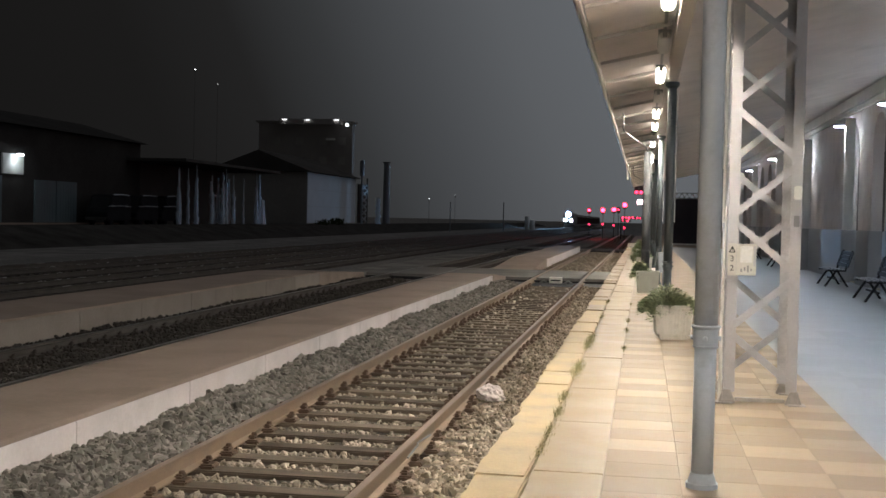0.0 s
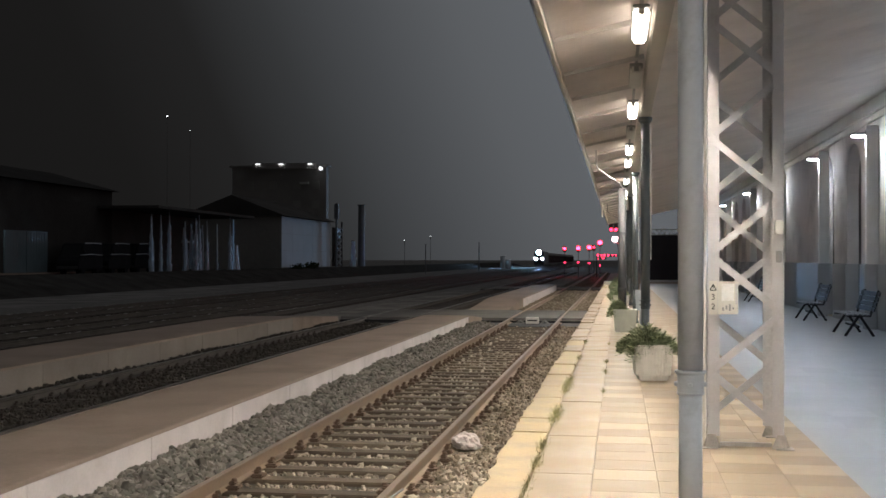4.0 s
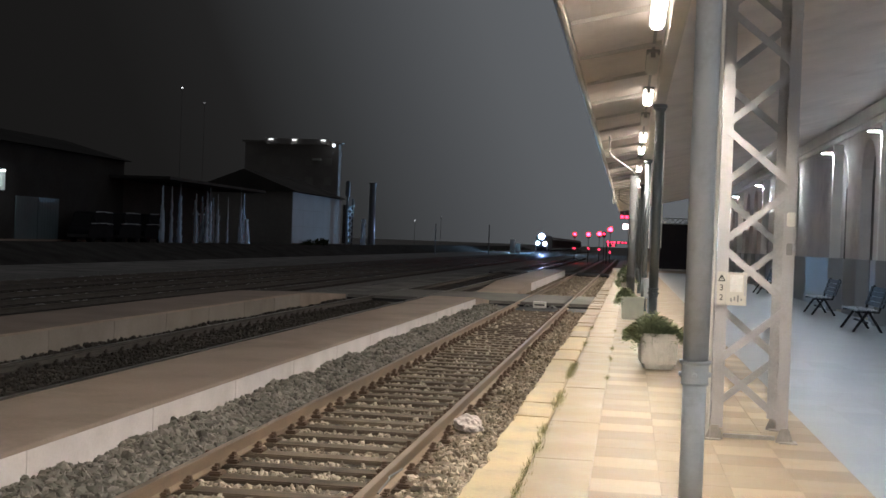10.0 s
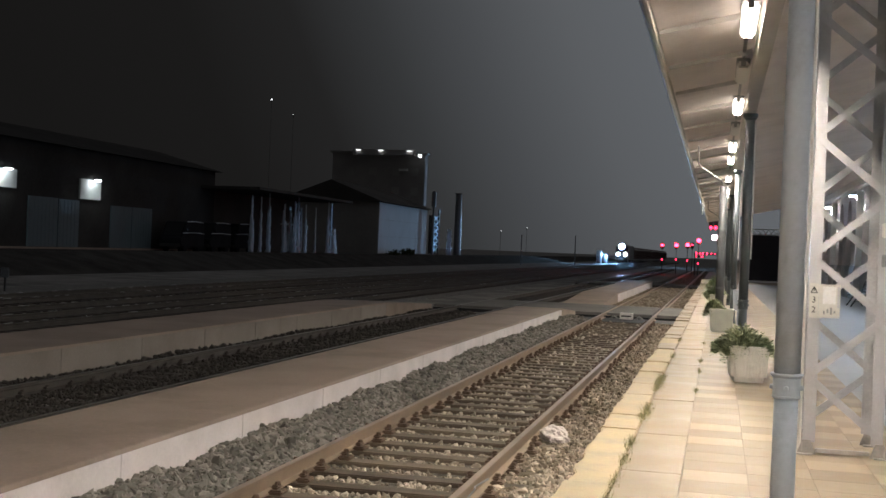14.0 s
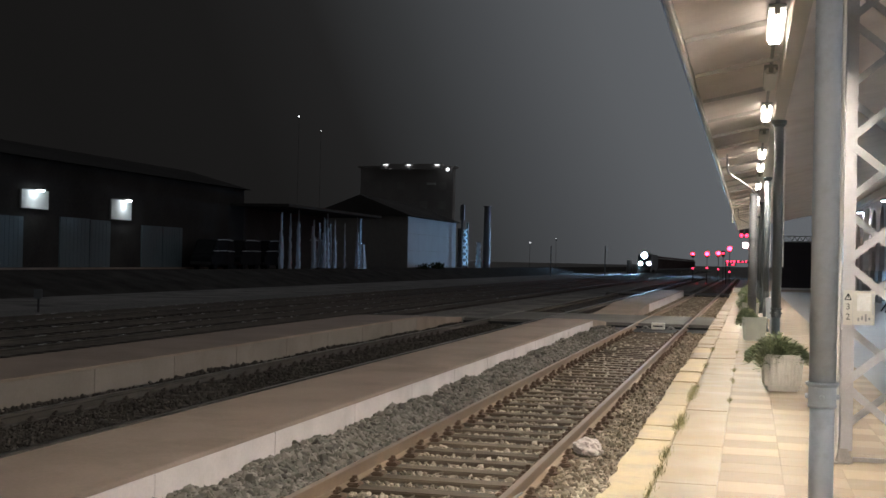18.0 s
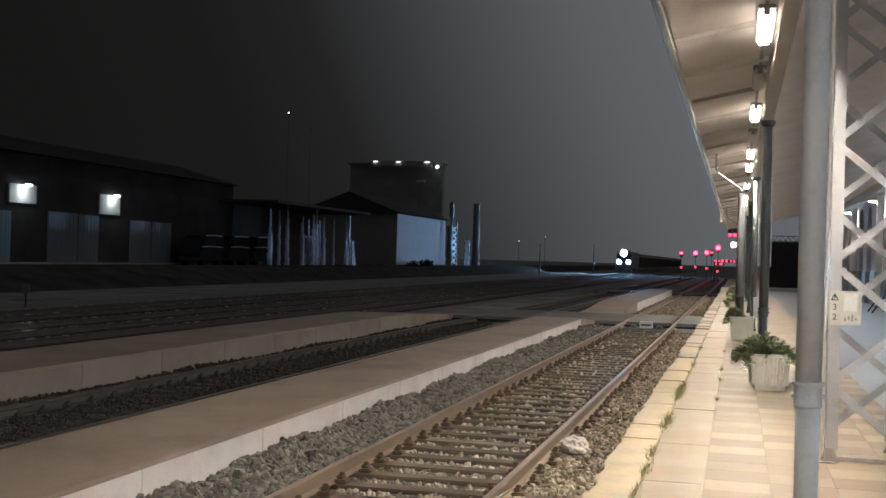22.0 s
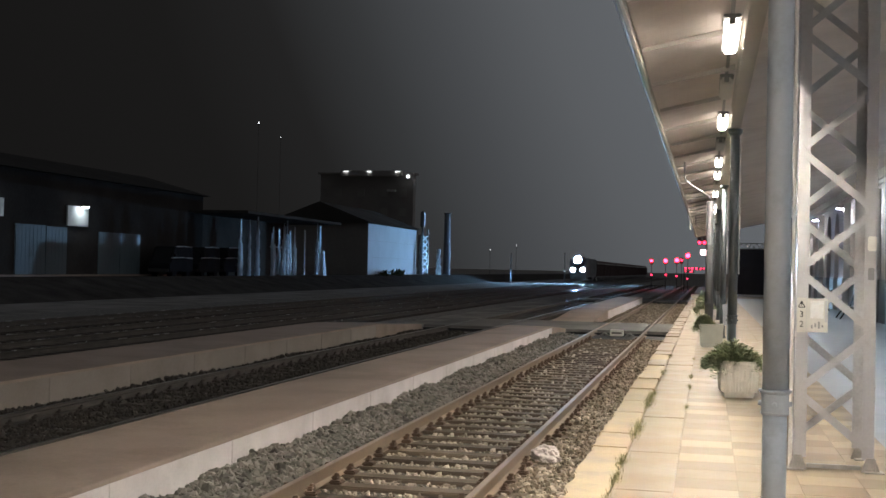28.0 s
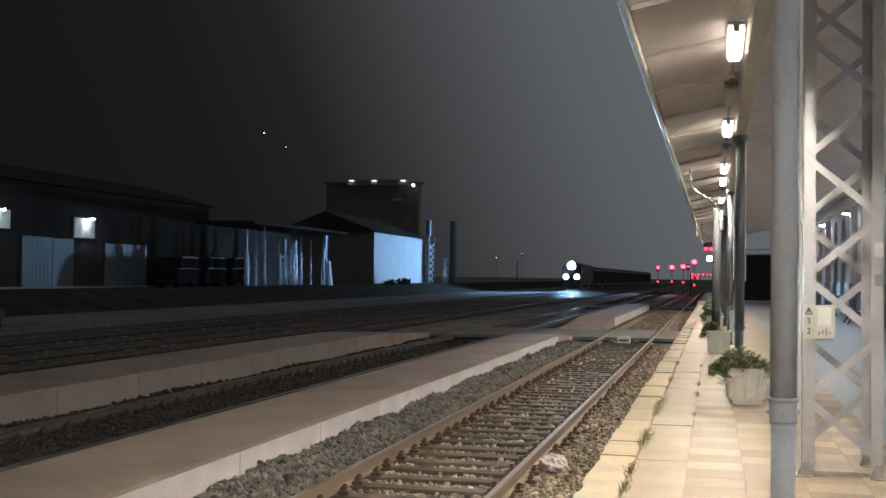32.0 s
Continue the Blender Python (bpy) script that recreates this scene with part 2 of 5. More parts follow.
M["planter"] = material("cream_fluted_concrete_planter", (0.68, 0.64, 0.57), 0.75, vary=0.10, scale=6, fine=60, bump=0.15, depth=0.004, dirt=(0.38, 0.35, 0.27), dirt_scale=4, dirt_amount=0.5)
M["planter_green"] = material("pale_green_planter", (0.60, 0.61, 0.52), 0.7, vary=0.10, scale=6, fine=60, bump=0.1)
M["soil"] = material("potting_soil", (0.05, 0.038, 0.028), 0.95, vary=0.4, scale=20, bump=0.6, depth=0.02)
M["leaf"] = material("dark_juniper_foliage", (0.27, 0.30, 0.175), 0.6, vary=0.3, scale=12, fine=40, bump=0.1, island=0.5)
M["leaf_near"] = material("dry_weed_blades", (0.32, 0.29, 0.14), 0.75, vary=0.3, scale=12, fine=40, bump=0.1, island=0.45)
M["bench"] = material("dark_metal_bench", (0.03, 0.028, 0.028), 0.6, spec=0.15, metal=0.0, vary=0.2, scale=6, bump=0.08)
M["seat"] = material("worn_grey_bench_slat", (0.09, 0.09, 0.095), 0.32, metal=0.2, vary=0.2, scale=6, bump=0.1, stretch=(3, 0.4, 3))
M["tube"] = material("glowing_tube_diffuser", (0.8, 0.8, 0.78), 0.4, vary=0.02, bump=0, emit=(1.0, 0.905, 0.785), glow=TUBE_GLOW)
M["tube_side"] = material("glowing_diffuser_flank", (0.8, 0.8, 0.78), 0.4, vary=0.02, bump=0, emit=(1.0, 0.90, 0.78), glow=5.5)
M["tube_off"] = material("unlit_tube_diffuser", (0.62, 0.60, 0.56), 0.4, vary=0.05, bump=0.02)
M["lamp_body"] = material("grey_lamp_housing", (0.26, 0.255, 0.25), 0.5, vary=0.1, bump=0.05)
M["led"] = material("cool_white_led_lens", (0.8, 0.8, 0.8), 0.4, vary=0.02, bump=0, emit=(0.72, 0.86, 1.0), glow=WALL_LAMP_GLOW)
M["black"] = material("matt_black_screen", (0.012, 0.012, 0.014), 0.6, vary=0.2, scale=2, bump=0.05)
M["hoarding"] = material("dark_violet_grey_board", (0.055, 0.047, 0.052), 0.7, vary=0.15, scale=1.2, fine=20, bump=0.05, spec=0.1)
M["ink"] = material("black_sign_ink", (0.02, 0.02, 0.02), 0.6, vary=0.1, bump=0)
M["sign"] = material("cream_enamel_sign", (0.56, 0.535, 0.48), 0.4, vary=0.08, scale=12, bump=0.03)
M["paper"] = material("faded_paper_notice", (0.70, 0.69, 0.67), 0.6, vary=0.14, scale=14, bump=0.05, dirt=(0.42, 0.36, 0.30), dirt_scale=16, dirt_amount=0.6)
M["bag"] = material("crumpled_white_plastic", (0.60, 0.53, 0.50), 0.35, vary=0.18, scale=14, fine=60, bump=0.4, depth=0.02)
M["red"] = material("red_signal_lens", (0.5, 0.02, 0.05), 0.3, vary=0.02, bump=0, emit=(1.0, 0.0035, 0.011), glow=150.0)
M["red_small"] = material("small_red_lens", (0.5, 0.02, 0.05), 0.3, vary=0.02, bump=0, emit=(1.0, 0.030, 0.09), glow=7.0)
M["white_lens"] = material("white_indicator_lens", (0.8, 0.7, 0.7), 0.3, vary=0.02, bump=0, emit=(1.0, 0.62, 0.68), glow=9.0)
M["signal_black"] = material("black_signal_head", (0.02, 0.02, 0.02), 0.6, vary=0.2, bump=0.05)
M["headlight"] = material("train_headlight_lens", (0.8, 0.8, 0.8), 0.3, vary=0.02, bump=0, emit=(0.32, 0.62, 1.0), glow=HEADLIGHT_GLOW)
M["marker"] = material("train_marker_lens", (0.8, 0.8, 0.8), 0.3, vary=0.02, bump=0, emit=(0.85, 0.94, 1.0), glow=120.0)
M["loco"] = material("dark_locomotive_paint", (0.03, 0.031, 0.034), 0.5, vary=0.15, scale=1.0, bump=0.05, dirt=(0.07, 0.06, 0.05), dirt_scale=0.8, dirt_amount=0.6)
M["wagon"] = material("grimy_wagon_side", (0.10, 0.07, 0.065), 0.85, vary=0.25, scale=0.8, bump=0.1, per_object=0.2, spec=0.08)
M["glass"] = material("dark_window_glass", (0.015, 0.017, 0.02), 0.08, vary=0.1, bump=0)
M["steel"] = material("greasy_dark_steel", (0.09, 0.085, 0.082), 0.5, metal=0.6, vary=0.3, bump=0.2)
M["shed"] = material("ribbed_grey_green_sheet", (0.13, 0.17, 0.185), 0.55, vary=0.22, scale=0.5, fine=8, bump=0.1, dirt=(0.12, 0.14, 0.15), dirt_scale=0.5, dirt_amount=0.7, spec=0.15)
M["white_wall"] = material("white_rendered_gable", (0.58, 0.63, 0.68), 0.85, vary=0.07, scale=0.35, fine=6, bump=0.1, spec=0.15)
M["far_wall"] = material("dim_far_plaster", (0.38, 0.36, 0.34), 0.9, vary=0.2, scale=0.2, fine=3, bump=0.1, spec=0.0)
M["far_dark"] = material("dark_far_roof", (0.10, 0.093, 0.087), 0.9, vary=0.25, scale=0.3, fine=4, bump=0.2, spec=0.0)
M["block"] = material("grey_concrete_block", (0.34, 0.32, 0.30), 0.9, vary=0.15, scale=0.3, fine=4, bump=0.1, spec=0.0)
M["van"] = material("dark_van_paint", (0.030, 0.030, 0.033), 0.6, vary=0.2, scale=1.0, bump=0.0, spec=0.0)
M["zinc"] = material("weathered_zinc_roof", (0.06, 0.057, 0.054), 0.9, vary=0.2, scale=0.4, fine=5, bump=0.1, spec=0.0)
# white that stands in for lamplight, far paler than the wall behind
M["lamplight_white"] = material("white_for_lamplight", (0.66, 0.66, 0.63), 0.8, vary=0.1, scale=1.0, fine=10, bump=0.1)
M["shed_wall"] = material("dark_shed_boarding", (0.058, 0.054, 0.051), 0.9, vary=0.25, scale=0.3, fine=4, bump=0.2, spec=0.0)
M["far_lamp"] = material("far_cool_lamp", (0.8, 0.8, 0.8), 0.3, vary=0.02, bump=0, emit=(0.80, 0.93, 1.0), glow=62.0)
M["town_lamp"] = material("far_town_lamp", (0.8, 0.8, 0.8), 0.3, vary=0.02, bump=0, emit=(0.92, 0.95, 1.0), glow=3.0)
M["galv"] = material("galvanised_far_post", (0.22, 0.24, 0.26), 0.6, metal=0.0, vary=0.2, scale=2, fine=12, bump=0.1)
M["tree_leaf"] = material("night_tree_foliage", (0.045, 0.055, 0.03), 0.8, vary=0.3, scale=1, fine=6, bump=0.1, island=0.4, spec=0.0)


def film(name):
    """Thin milky plastic that lets light through."""
    m = material(name, (0.80, 0.86, 0.92), 0.18, vary=0.25, scale=2, fine=9, bump=0.6, depth=0.06, spec=0.9)
    n, l = m.node_tree.nodes, m.node_tree.links
    base = n["Principled BSDF"]
    thin = n.new("ShaderNodeBsdfTranslucent")
    thin.inputs["Color"].default_value = (0.88, 0.93, 0.97, 1)
    both = n.new("ShaderNodeMixShader")
    both.inputs[0].default_value = 0.75
    l.new(base.outputs[0], both.inputs[1])
    l.new(thin.outputs[0], both.inputs[2])
    l.new(both.outputs[0], n["Material Output"].inputs["Surface"])
    return m


M["film"] = film("milky_plastic_film")


# ---- mesh helpers ----
def mesh_object(name, bm, mat, smooth=False):
    me = bpy.data.meshes.new(name)
    bm.to_mesh(me)
    bm.free()
    if smooth:
        for p in me.polygons:
            p.use_smooth = True
    me.materials.append(M[mat])
    return new(name, me)


def part(name, bm, mat, parent, label="", smooth=False):
    ob = mesh_object(name, bm, mat, smooth)
    ob.parent = parent
    if label:
        ob["label"] = label
    return ob


def box(bm, x0, x1, y0, y1, z0, z1, bevel=0.0):
    made = bmesh.ops.create_cube(bm, size=1)
    v = made["verts"]
    bmesh.ops.scale(bm, vec=(x1 - x0, y1 - y0, z1 - z0), verts=v)
    bmesh.ops.translate(bm, vec=((x0 + x1) / 2, (y0 + y1) / 2, (z0 + z1) / 2), verts=v)
    if bevel:
        edges = list({e for w in v for e in w.link_edges})
        bmesh.ops.bevel(bm, geom=edges, offset=bevel, segments=2, affect="EDGES")
    return bm


def boxes(*rows, bevel=0.0):
    bm = bmesh.new()
    for r in rows:
        box(bm, *r, bevel=bevel)
    return bm


def rod(bm, a, b, r0, r1=None, n=12):
    """A round bar from a to b."""
    a, b = Vector(a), Vector(b)
    d = b - a
    m = Matrix.Translation((a + b) / 2) @ d.to_track_quat("Z", "Y").to_matrix().to_4x4()
    bmesh.ops.create_cone(bm, cap_ends=True, segments=n, radius1=r0, radius2=r0 if r1 is None else r1, depth=d.length, matrix=m)
    return bm


def rods(*rows, n=12):
    bm = bmesh.new()
    for r in rows:
        rod(bm, *r, n=n)
    return bm


def bar(bm, a, b, w, t, side=(0, 1, 0)):
    """A flat bar from a to b, w wide and t thick along side."""
    a, b, s = Vector(a), Vector(b), Vector(side)
    d = (b - a).normalized()
    u = d.cross(s).normalized()
    q = [p + u * i * w / 2 + s * j * t / 2 for p in (a, b) for i, j in ((-1, -1), (1, -1), (1, 1), (-1, 1))]
    v = [bm.verts.new(p) for p in q]
    for f in ((3, 2, 1, 0), (4, 5, 6, 7), (0, 1, 5, 4), (1, 2, 6, 5), (2, 3, 7, 6), (3, 0, 4, 7)):
        bm.faces.new([v[i] for i in f])
    return bm


def prism(bm, outline, axis, lo, hi):
    """A closed outline of (u, v) drawn out along an axis: 'y' takes (x, z), 'x' takes (y, z), 'z' takes (x, y)."""
    def at(u, v, w):
        return {"y": (u, w, v), "x": (w, u, v), "z": (u, v, w)}[axis]
    a = [bm.verts.new(at(u, v, lo)) for u, v in outline]
    b = [bm.verts.new(at(u, v, hi)) for u, v in outline]
    n = len(outline)
    bm.faces.new(a)
    bm.faces.new(b[::-1])
    for i in range(n):
        bm.faces.new((a[i], b[i], b[(i + 1) % n], a[(i + 1) % n]))
    bmesh.ops.recalc_face_normals(bm, faces=bm.faces)
    return bm


def tube_path(bm, points, r, n=10):
    for a, b in zip(points, points[1:]):
        rod(bm, a, b, r, n=n)
    for p in points[1:-1]:
        bmesh.ops.create_icosphere(bm, subdivisions=1, radius=r * 1.02, matrix=Matrix.Translation(p))
    return bm


def thing(name, m, label, category, group="", kind=""):
    ob = new(name)
    ob.matrix_basis = m
    ob.empty_display_size = 0.2
    return tagged(ob, label, category, group, kind)


def structure(ob, label, category=""):
    return tagged(ob, label, category, kind="structure")


def scatter_mesh(name, mat, verts, faces):
    me = bpy.data.meshes.new(name)
    me.from_pydata(verts, [], faces)
    me.materials.append(M[mat])
    return new(name, me)


def pebbles(name, mat, spots, sizes, rng, rounded=False):
    """Angular stones: distorted icosahedra at the spots, joined into one mesh."""
    g = (1 + 5 ** 0.5) / 2
    base = np.array([(-1, g, 0), (1, g, 0), (-1, -g, 0), (1, -g, 0), (0, -1, g), (0, 1, g), (0, -1, -g), (0, 1, -g), (g, 0, -1), (g, 0, 1), (-g, 0, -1), (-g, 0, 1)]) / 1.9
    tri = np.array([(0, 11, 5), (0, 5, 1), (0, 1, 7), (0, 7, 10), (0, 10, 11), (1, 5, 9), (5, 11, 4), (11, 10, 2), (10, 7, 6), (7, 1, 8), (3, 9, 4), (3, 4, 2), (3, 2, 6), (3, 6, 8), (3, 8, 9), (4, 9, 5), (2, 4, 11), (6, 2, 10), (8, 6, 7), (9, 8, 1)])
    k = len(spots)
    v = base[None] * (1 + rng.uniform(-0.42, 0.42, (k, 12, 1))) * rng.uniform(0.5, 1.35, (k, 1, 3))
    ang = rng.uniform(0, 6.283, (k, 3))
    for ax in range(3):
        c, s = np.cos(ang[:, ax])[:, None], np.sin(ang[:, ax])[:, None]
        i, j = (ax + 1) % 3, (ax + 2) % 3
        a, b = v[..., i] * c - v[..., j] * s, v[..., i] * s + v[..., j] * c
        v[..., i], v[..., j] = a, b
    v = v * sizes[:, None, None] + spots[:, None, :]
    f = tri[None] + (np.arange(k) * 12)[:, None, None]
    me = bpy.data.meshes.new(name)
    me.from_pydata(v.reshape(-1, 3).tolist(), [], f.reshape(-1, 3).tolist())
    me.materials.append(M[mat])
    if rounded:
        for p in me.polygons:
            p.use_smooth = True
    return new(name, me)

# ---- large structure ----
PLAT_END = 78.0
RAIL_TOP = -0.46
BED = -0.62
EDGE = -1.0
WALL_X = 5.9
ROOF_EDGE, ROOF_Z, ROOF_SLOPE = -0.715, 3.9, 0.223
TILE_X, TILE_Y = 0.47, 0.43


def roof_z(x):
    return ROOF_Z + (x - ROOF_EDGE) * ROOF_SLOPE


ground = structure(mesh_object("ground", boxes((-900, 900, -300, 2500, -1.2, BED - 0.06)), "ground"), "dark bare railway ground reaching the night horizon", "ground")

platform = structure(mesh_object("platform_base", boxes((EDGE + 0.10, 12.0, -10, PLAT_END, BED - 0.04, -0.045)), "joint"), "mortar bed and retaining wall of the station platform", "platform")

# the far end of the platform beyond the canopy
apron = structure(mesh_object("platform_apron", boxes((-1.0, 12.0, PLAT_END + 0.004, 140, BED - 0.04, -0.02)), "concrete"), "plain concrete apron beyond the station platform", "platform")

# island platforms and their end beyond the path
def island(name, x0, x1, y0, y1, z, label, plaster="face"):
    ob = structure(thing(name, pose(0, 0, 0), label, "platform"), label, "platform")
    part("core", boxes((x0 + 0.10, x1 - 0.10, y0, y1, BED - 0.04, z - 0.045), bevel=0.0), "concrete", ob)
    part("paving", boxes((x0 - 0.006, x1 + 0.006, y0, y1, z - 0.044, z), bevel=0.008), "concrete", ob)
    n = max(1, round((y1 - y0) / 2.6))
    step = (y1 - y0) / n
    panel = None
    for side, x in (("near", x1 - 0.096), ("far", x0)):
        for i in range(n):
            if panel is None:
                panel = part("face_panel", boxes((0, 0.096, 0.003, step - 0.003, BED - 0.03, z - 0.046), bevel=0.006), plaster, ob)
                q = panel
            else:
                q = new("face_panel", panel.data)
                q.parent = ob
            q.location = (x, y0 + i * step, 0)
    return ob


island("island_platform_near", -6.26, -4.80, -4, 37.5, -0.20, "narrow concrete island platform with pale rendered face")
island("island_platform_beyond", -6.1, -4.45, 55.0, 84.2, -0.20, "short concrete island platform beyond the crossing")
island("island_platform_far", -12.05, -10.05, -2, 35.5, -0.20, "second low concrete platform with darker face", "face_dim")


def ramp_end(name, x0, x1, y0, y1, z):
    bm = bmesh.new()
    prism(bm, [(y0, BED - 0.03), (y0, z), (y1, RAIL_TOP), (y1, BED - 0.03)], "x", x0, x1)
    return structure(mesh_object(name, bm, "concrete"), "sloping concrete ramp at the platform end", "ramp")


ramp_end("ramp_near", -6.26, -4.80, 37.504, 41.5, -0.20)
ramp_end("ramp_far", -12.05, -10.05, 35.504, 41.5, -0.20)
ramp_end("ramp_beyond", -6.1, -4.45, 54.996, 47.6, -0.20)


def crossing(name, y0, y1, x0=-9.9, x1=-1.12):
    ob = structure(thing(name, pose(0, 0, 0), "concrete foot crossing with gaps for the rails", "crossing"), "concrete foot crossing with gaps for the rails", "crossing")
    cuts = [x0, -9.1, -8.95, -7.35, -7.2, -3.86, -3.70, -2.15, -1.99, x1]
    for a, b in zip(cuts[::2], cuts[1::2]):
        part("deck_slab", boxes((a, b, y0, y1, -0.54, RAIL_TOP + 0.01), bevel=0.012), "deck", ob)
    # black strip stands in for the shade below the deck edge
    part("edge_beam", boxes((x0, x1, y0 - 0.12, y0 - 0.004, -0.66, RAIL_TOP - 0.086)), "black", ob, "black strip for the shaded void under the deck edge")
    return ob


crossing("foot_crossing", 41.2, 47.5)
# black strip laid on the bed as the shade of the dark gap
structure(mesh_object("drain_trench", boxes((-4.78, -1.02, 38.75, 41.07, -0.70, -0.612)), "black"), "black strip for the shaded gap before the foot crossing", "trench")
crossing("foot_crossing_beyond", 84.4, 89.0)

# ---- station building ----
ARCHES = [(20.6, 22.4), (24.2, 26.0), (30.2, 32.0), (33.9, 35.8), (43.6, 45.4), (47.4, 49.3), (57.0, 58.9), (60.6, 62.5), (69.0, 70.9), (72.6, 74.5)]
WALL_Y0, WALL_Y1, WALL_TOP, ARCH_TOP = -10.0, 86.0, 5.34, 4.55


def wall_piece(parent, y0, y1, z0, z1, name="wall_panel", mat="wall", x0=WALL_X, x1=WALL_X + 0.45):
    return part(name, boxes((x0, x1, y0, y1, z0, z1)), mat, parent)


wall_east = structure(thing("wall_east", pose(0, 0, 0), "beige plastered station wall with tall arched doorways", "wall"), "beige plastered station wall with tall arched doorways", "wall")
y = WALL_Y0
for a, b in ARCHES + [(WALL_Y1, WALL_Y1)]:
    wall_piece(wall_east, y, a, 1.50, WALL_TOP)
    part("dado", boxes((WALL_X - 0.05, WALL_X + 0.45, y, a, 0, 1.496), bevel=0.01), "dado", wall_east, "grey stone dado")
    if b > a:
        # the wall above the round arch
        c, r = (a + b) / 2, (b - a) / 2
        spring = ARCH_TOP - r
        outline = [(a, WALL_TOP), (a, spring)]
        outline += [(c - r * math.cos(k * math.pi / 14), spring + r * math.sin(k * math.pi / 14)) for k in range(1, 14)]
        outline += [(b, spring), (b, WALL_TOP)]
        bm = bmesh.new()
        prism(bm, outline, "x", WALL_X, WALL_X + 0.45)
        part("arch_head", bm, "wall", wall_east)
    y = b
part("cornice", boxes((WALL_X - 0.14, WALL_X - 0.003, WALL_Y0, WALL_Y1, WALL_TOP - 0.34, WALL_TOP - 0.02), (WALL_X - 0.07, WALL_X - 0.004, WALL_Y0, WALL_Y1, WALL_TOP - 0.5, WALL_TOP - 0.344), bevel=0.015), "pilaster", wall_east, "moulded plaster cornice")
structure(mesh_object("wall_backing", boxes((WALL_X + 0.75, WALL_X + 1.0, WALL_Y0, WALL_Y1, -0.02, WALL_TOP)), "black"), "dark interior behind the station doors", "wall")
structure(mesh_object("wall_south", boxes((EDGE + 0.2, WALL_X, WALL_Y0 - 0.3, WALL_Y0 - 0.004, -0.02, WALL_TOP + 0.2)), "wall"), "plain plastered wall closing the platform", "wall")

for n_door, (a, b) in enumerate(ARCHES):
    door = structure(thing("door_%d" % (n_door + 1), pose(WALL_X + 0.28, (a + b) / 2, 0), "tall dark varnished arched double door, closed", "door"), "tall dark varnished arched double door, closed", "door")
    w = (b - a) / 2
    spring = ARCH_TOP - w
    for s in (-1, 1):
        leaf = part("leaf", boxes((0, 0.06, min(0, s * w) + 0.012, max(0, s * w) - 0.012, 0.01, spring - 0.05), bevel=0.008), "door", door)
        rail_bm = bmesh.new()
        for z0, z1 in ((0.15, 0.95), (1.1, 2.3), (2.45, spring - 0.2)):
            box(rail_bm, -0.02, -0.002, min(s * 0.12, s * (w - 0.12)), max(s * 0.12, s * (w - 0.12)), z0, z1, bevel=0.008)
        part("panel", rail_bm, "door", leaf)
    part("handle", rods(((-0.05, 0.06, 1.0), (-0.05, 0.06, 1.22), 0.012)), "steel", door)
    bm = bmesh.new()
    prism(bm, [(-w, spring - 0.04)] + [(-w * math.cos(k * math.pi / 14), spring + w * math.sin(k * math.pi / 14)) for k in range(0, 15)] + [(w, spring - 0.04)], "x", 0.01, 0.05)
    part("fanlight", bm, "glass", door)

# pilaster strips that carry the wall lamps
# the first four are unseen, added down the row to light the near floor
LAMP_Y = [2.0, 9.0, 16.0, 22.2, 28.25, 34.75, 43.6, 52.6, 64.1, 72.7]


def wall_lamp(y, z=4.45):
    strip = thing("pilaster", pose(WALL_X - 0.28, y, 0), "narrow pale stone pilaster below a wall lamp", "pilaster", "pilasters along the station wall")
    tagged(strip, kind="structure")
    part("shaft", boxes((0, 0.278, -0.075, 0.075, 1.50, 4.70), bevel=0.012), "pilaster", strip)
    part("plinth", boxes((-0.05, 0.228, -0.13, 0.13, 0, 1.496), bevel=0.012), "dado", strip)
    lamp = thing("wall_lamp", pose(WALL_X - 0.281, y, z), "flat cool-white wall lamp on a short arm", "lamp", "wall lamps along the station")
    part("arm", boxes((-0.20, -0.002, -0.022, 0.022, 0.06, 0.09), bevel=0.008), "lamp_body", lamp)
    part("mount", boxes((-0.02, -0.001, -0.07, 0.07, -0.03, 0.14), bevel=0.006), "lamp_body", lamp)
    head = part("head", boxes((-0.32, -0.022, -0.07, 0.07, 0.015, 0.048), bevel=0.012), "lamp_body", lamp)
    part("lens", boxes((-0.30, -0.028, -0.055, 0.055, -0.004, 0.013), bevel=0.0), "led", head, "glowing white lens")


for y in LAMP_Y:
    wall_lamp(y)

# ---- canopy ----
canopy = structure(thing("canopy_roof", pose(0, 0, 0), "long sloping brown-grey platform canopy on iron columns", "canopy"), "long sloping brown-grey platform canopy on iron columns", "canopy")
bm = bmesh.new()
x1 = WALL_X + 1.2
prism(bm, [(ROOF_EDGE, ROOF_Z + 0.06), (ROOF_EDGE, ROOF_Z + 0.11), (x1, roof_z(x1) + 0.11), (x1, roof_z(x1) + 0.06)], "y", -10.0, 79.0)
part("roof_deck", bm, "roof", canopy)
# boards under the deck
bm = bmesh.new()
nb = 30
for i in range(nb):
    a = ROOF_EDGE + 0.02 + i * (WALL_X - ROOF_EDGE - 0.04) / nb
    b = ROOF_EDGE + 0.02 + (i + 1) * (WALL_X - ROOF_EDGE - 0.04) / nb - 0.0006
    prism(bm, [(a, roof_z(a) + 0.030), (a, roof_z(a) + 0.056), (b, roof_z(b) + 0.056), (b, roof_z(b) + 0.030)], "y", -10.0, 79.0)
part("boarding", bm, "roof", canopy)
part("fascia", boxes((ROOF_EDGE - 0.035, ROOF_EDGE - 0.003, -10, 79, ROOF_Z - 0.03, ROOF_Z + 0.13), bevel=0.006), "beam", canopy)
bm = bmesh.new()
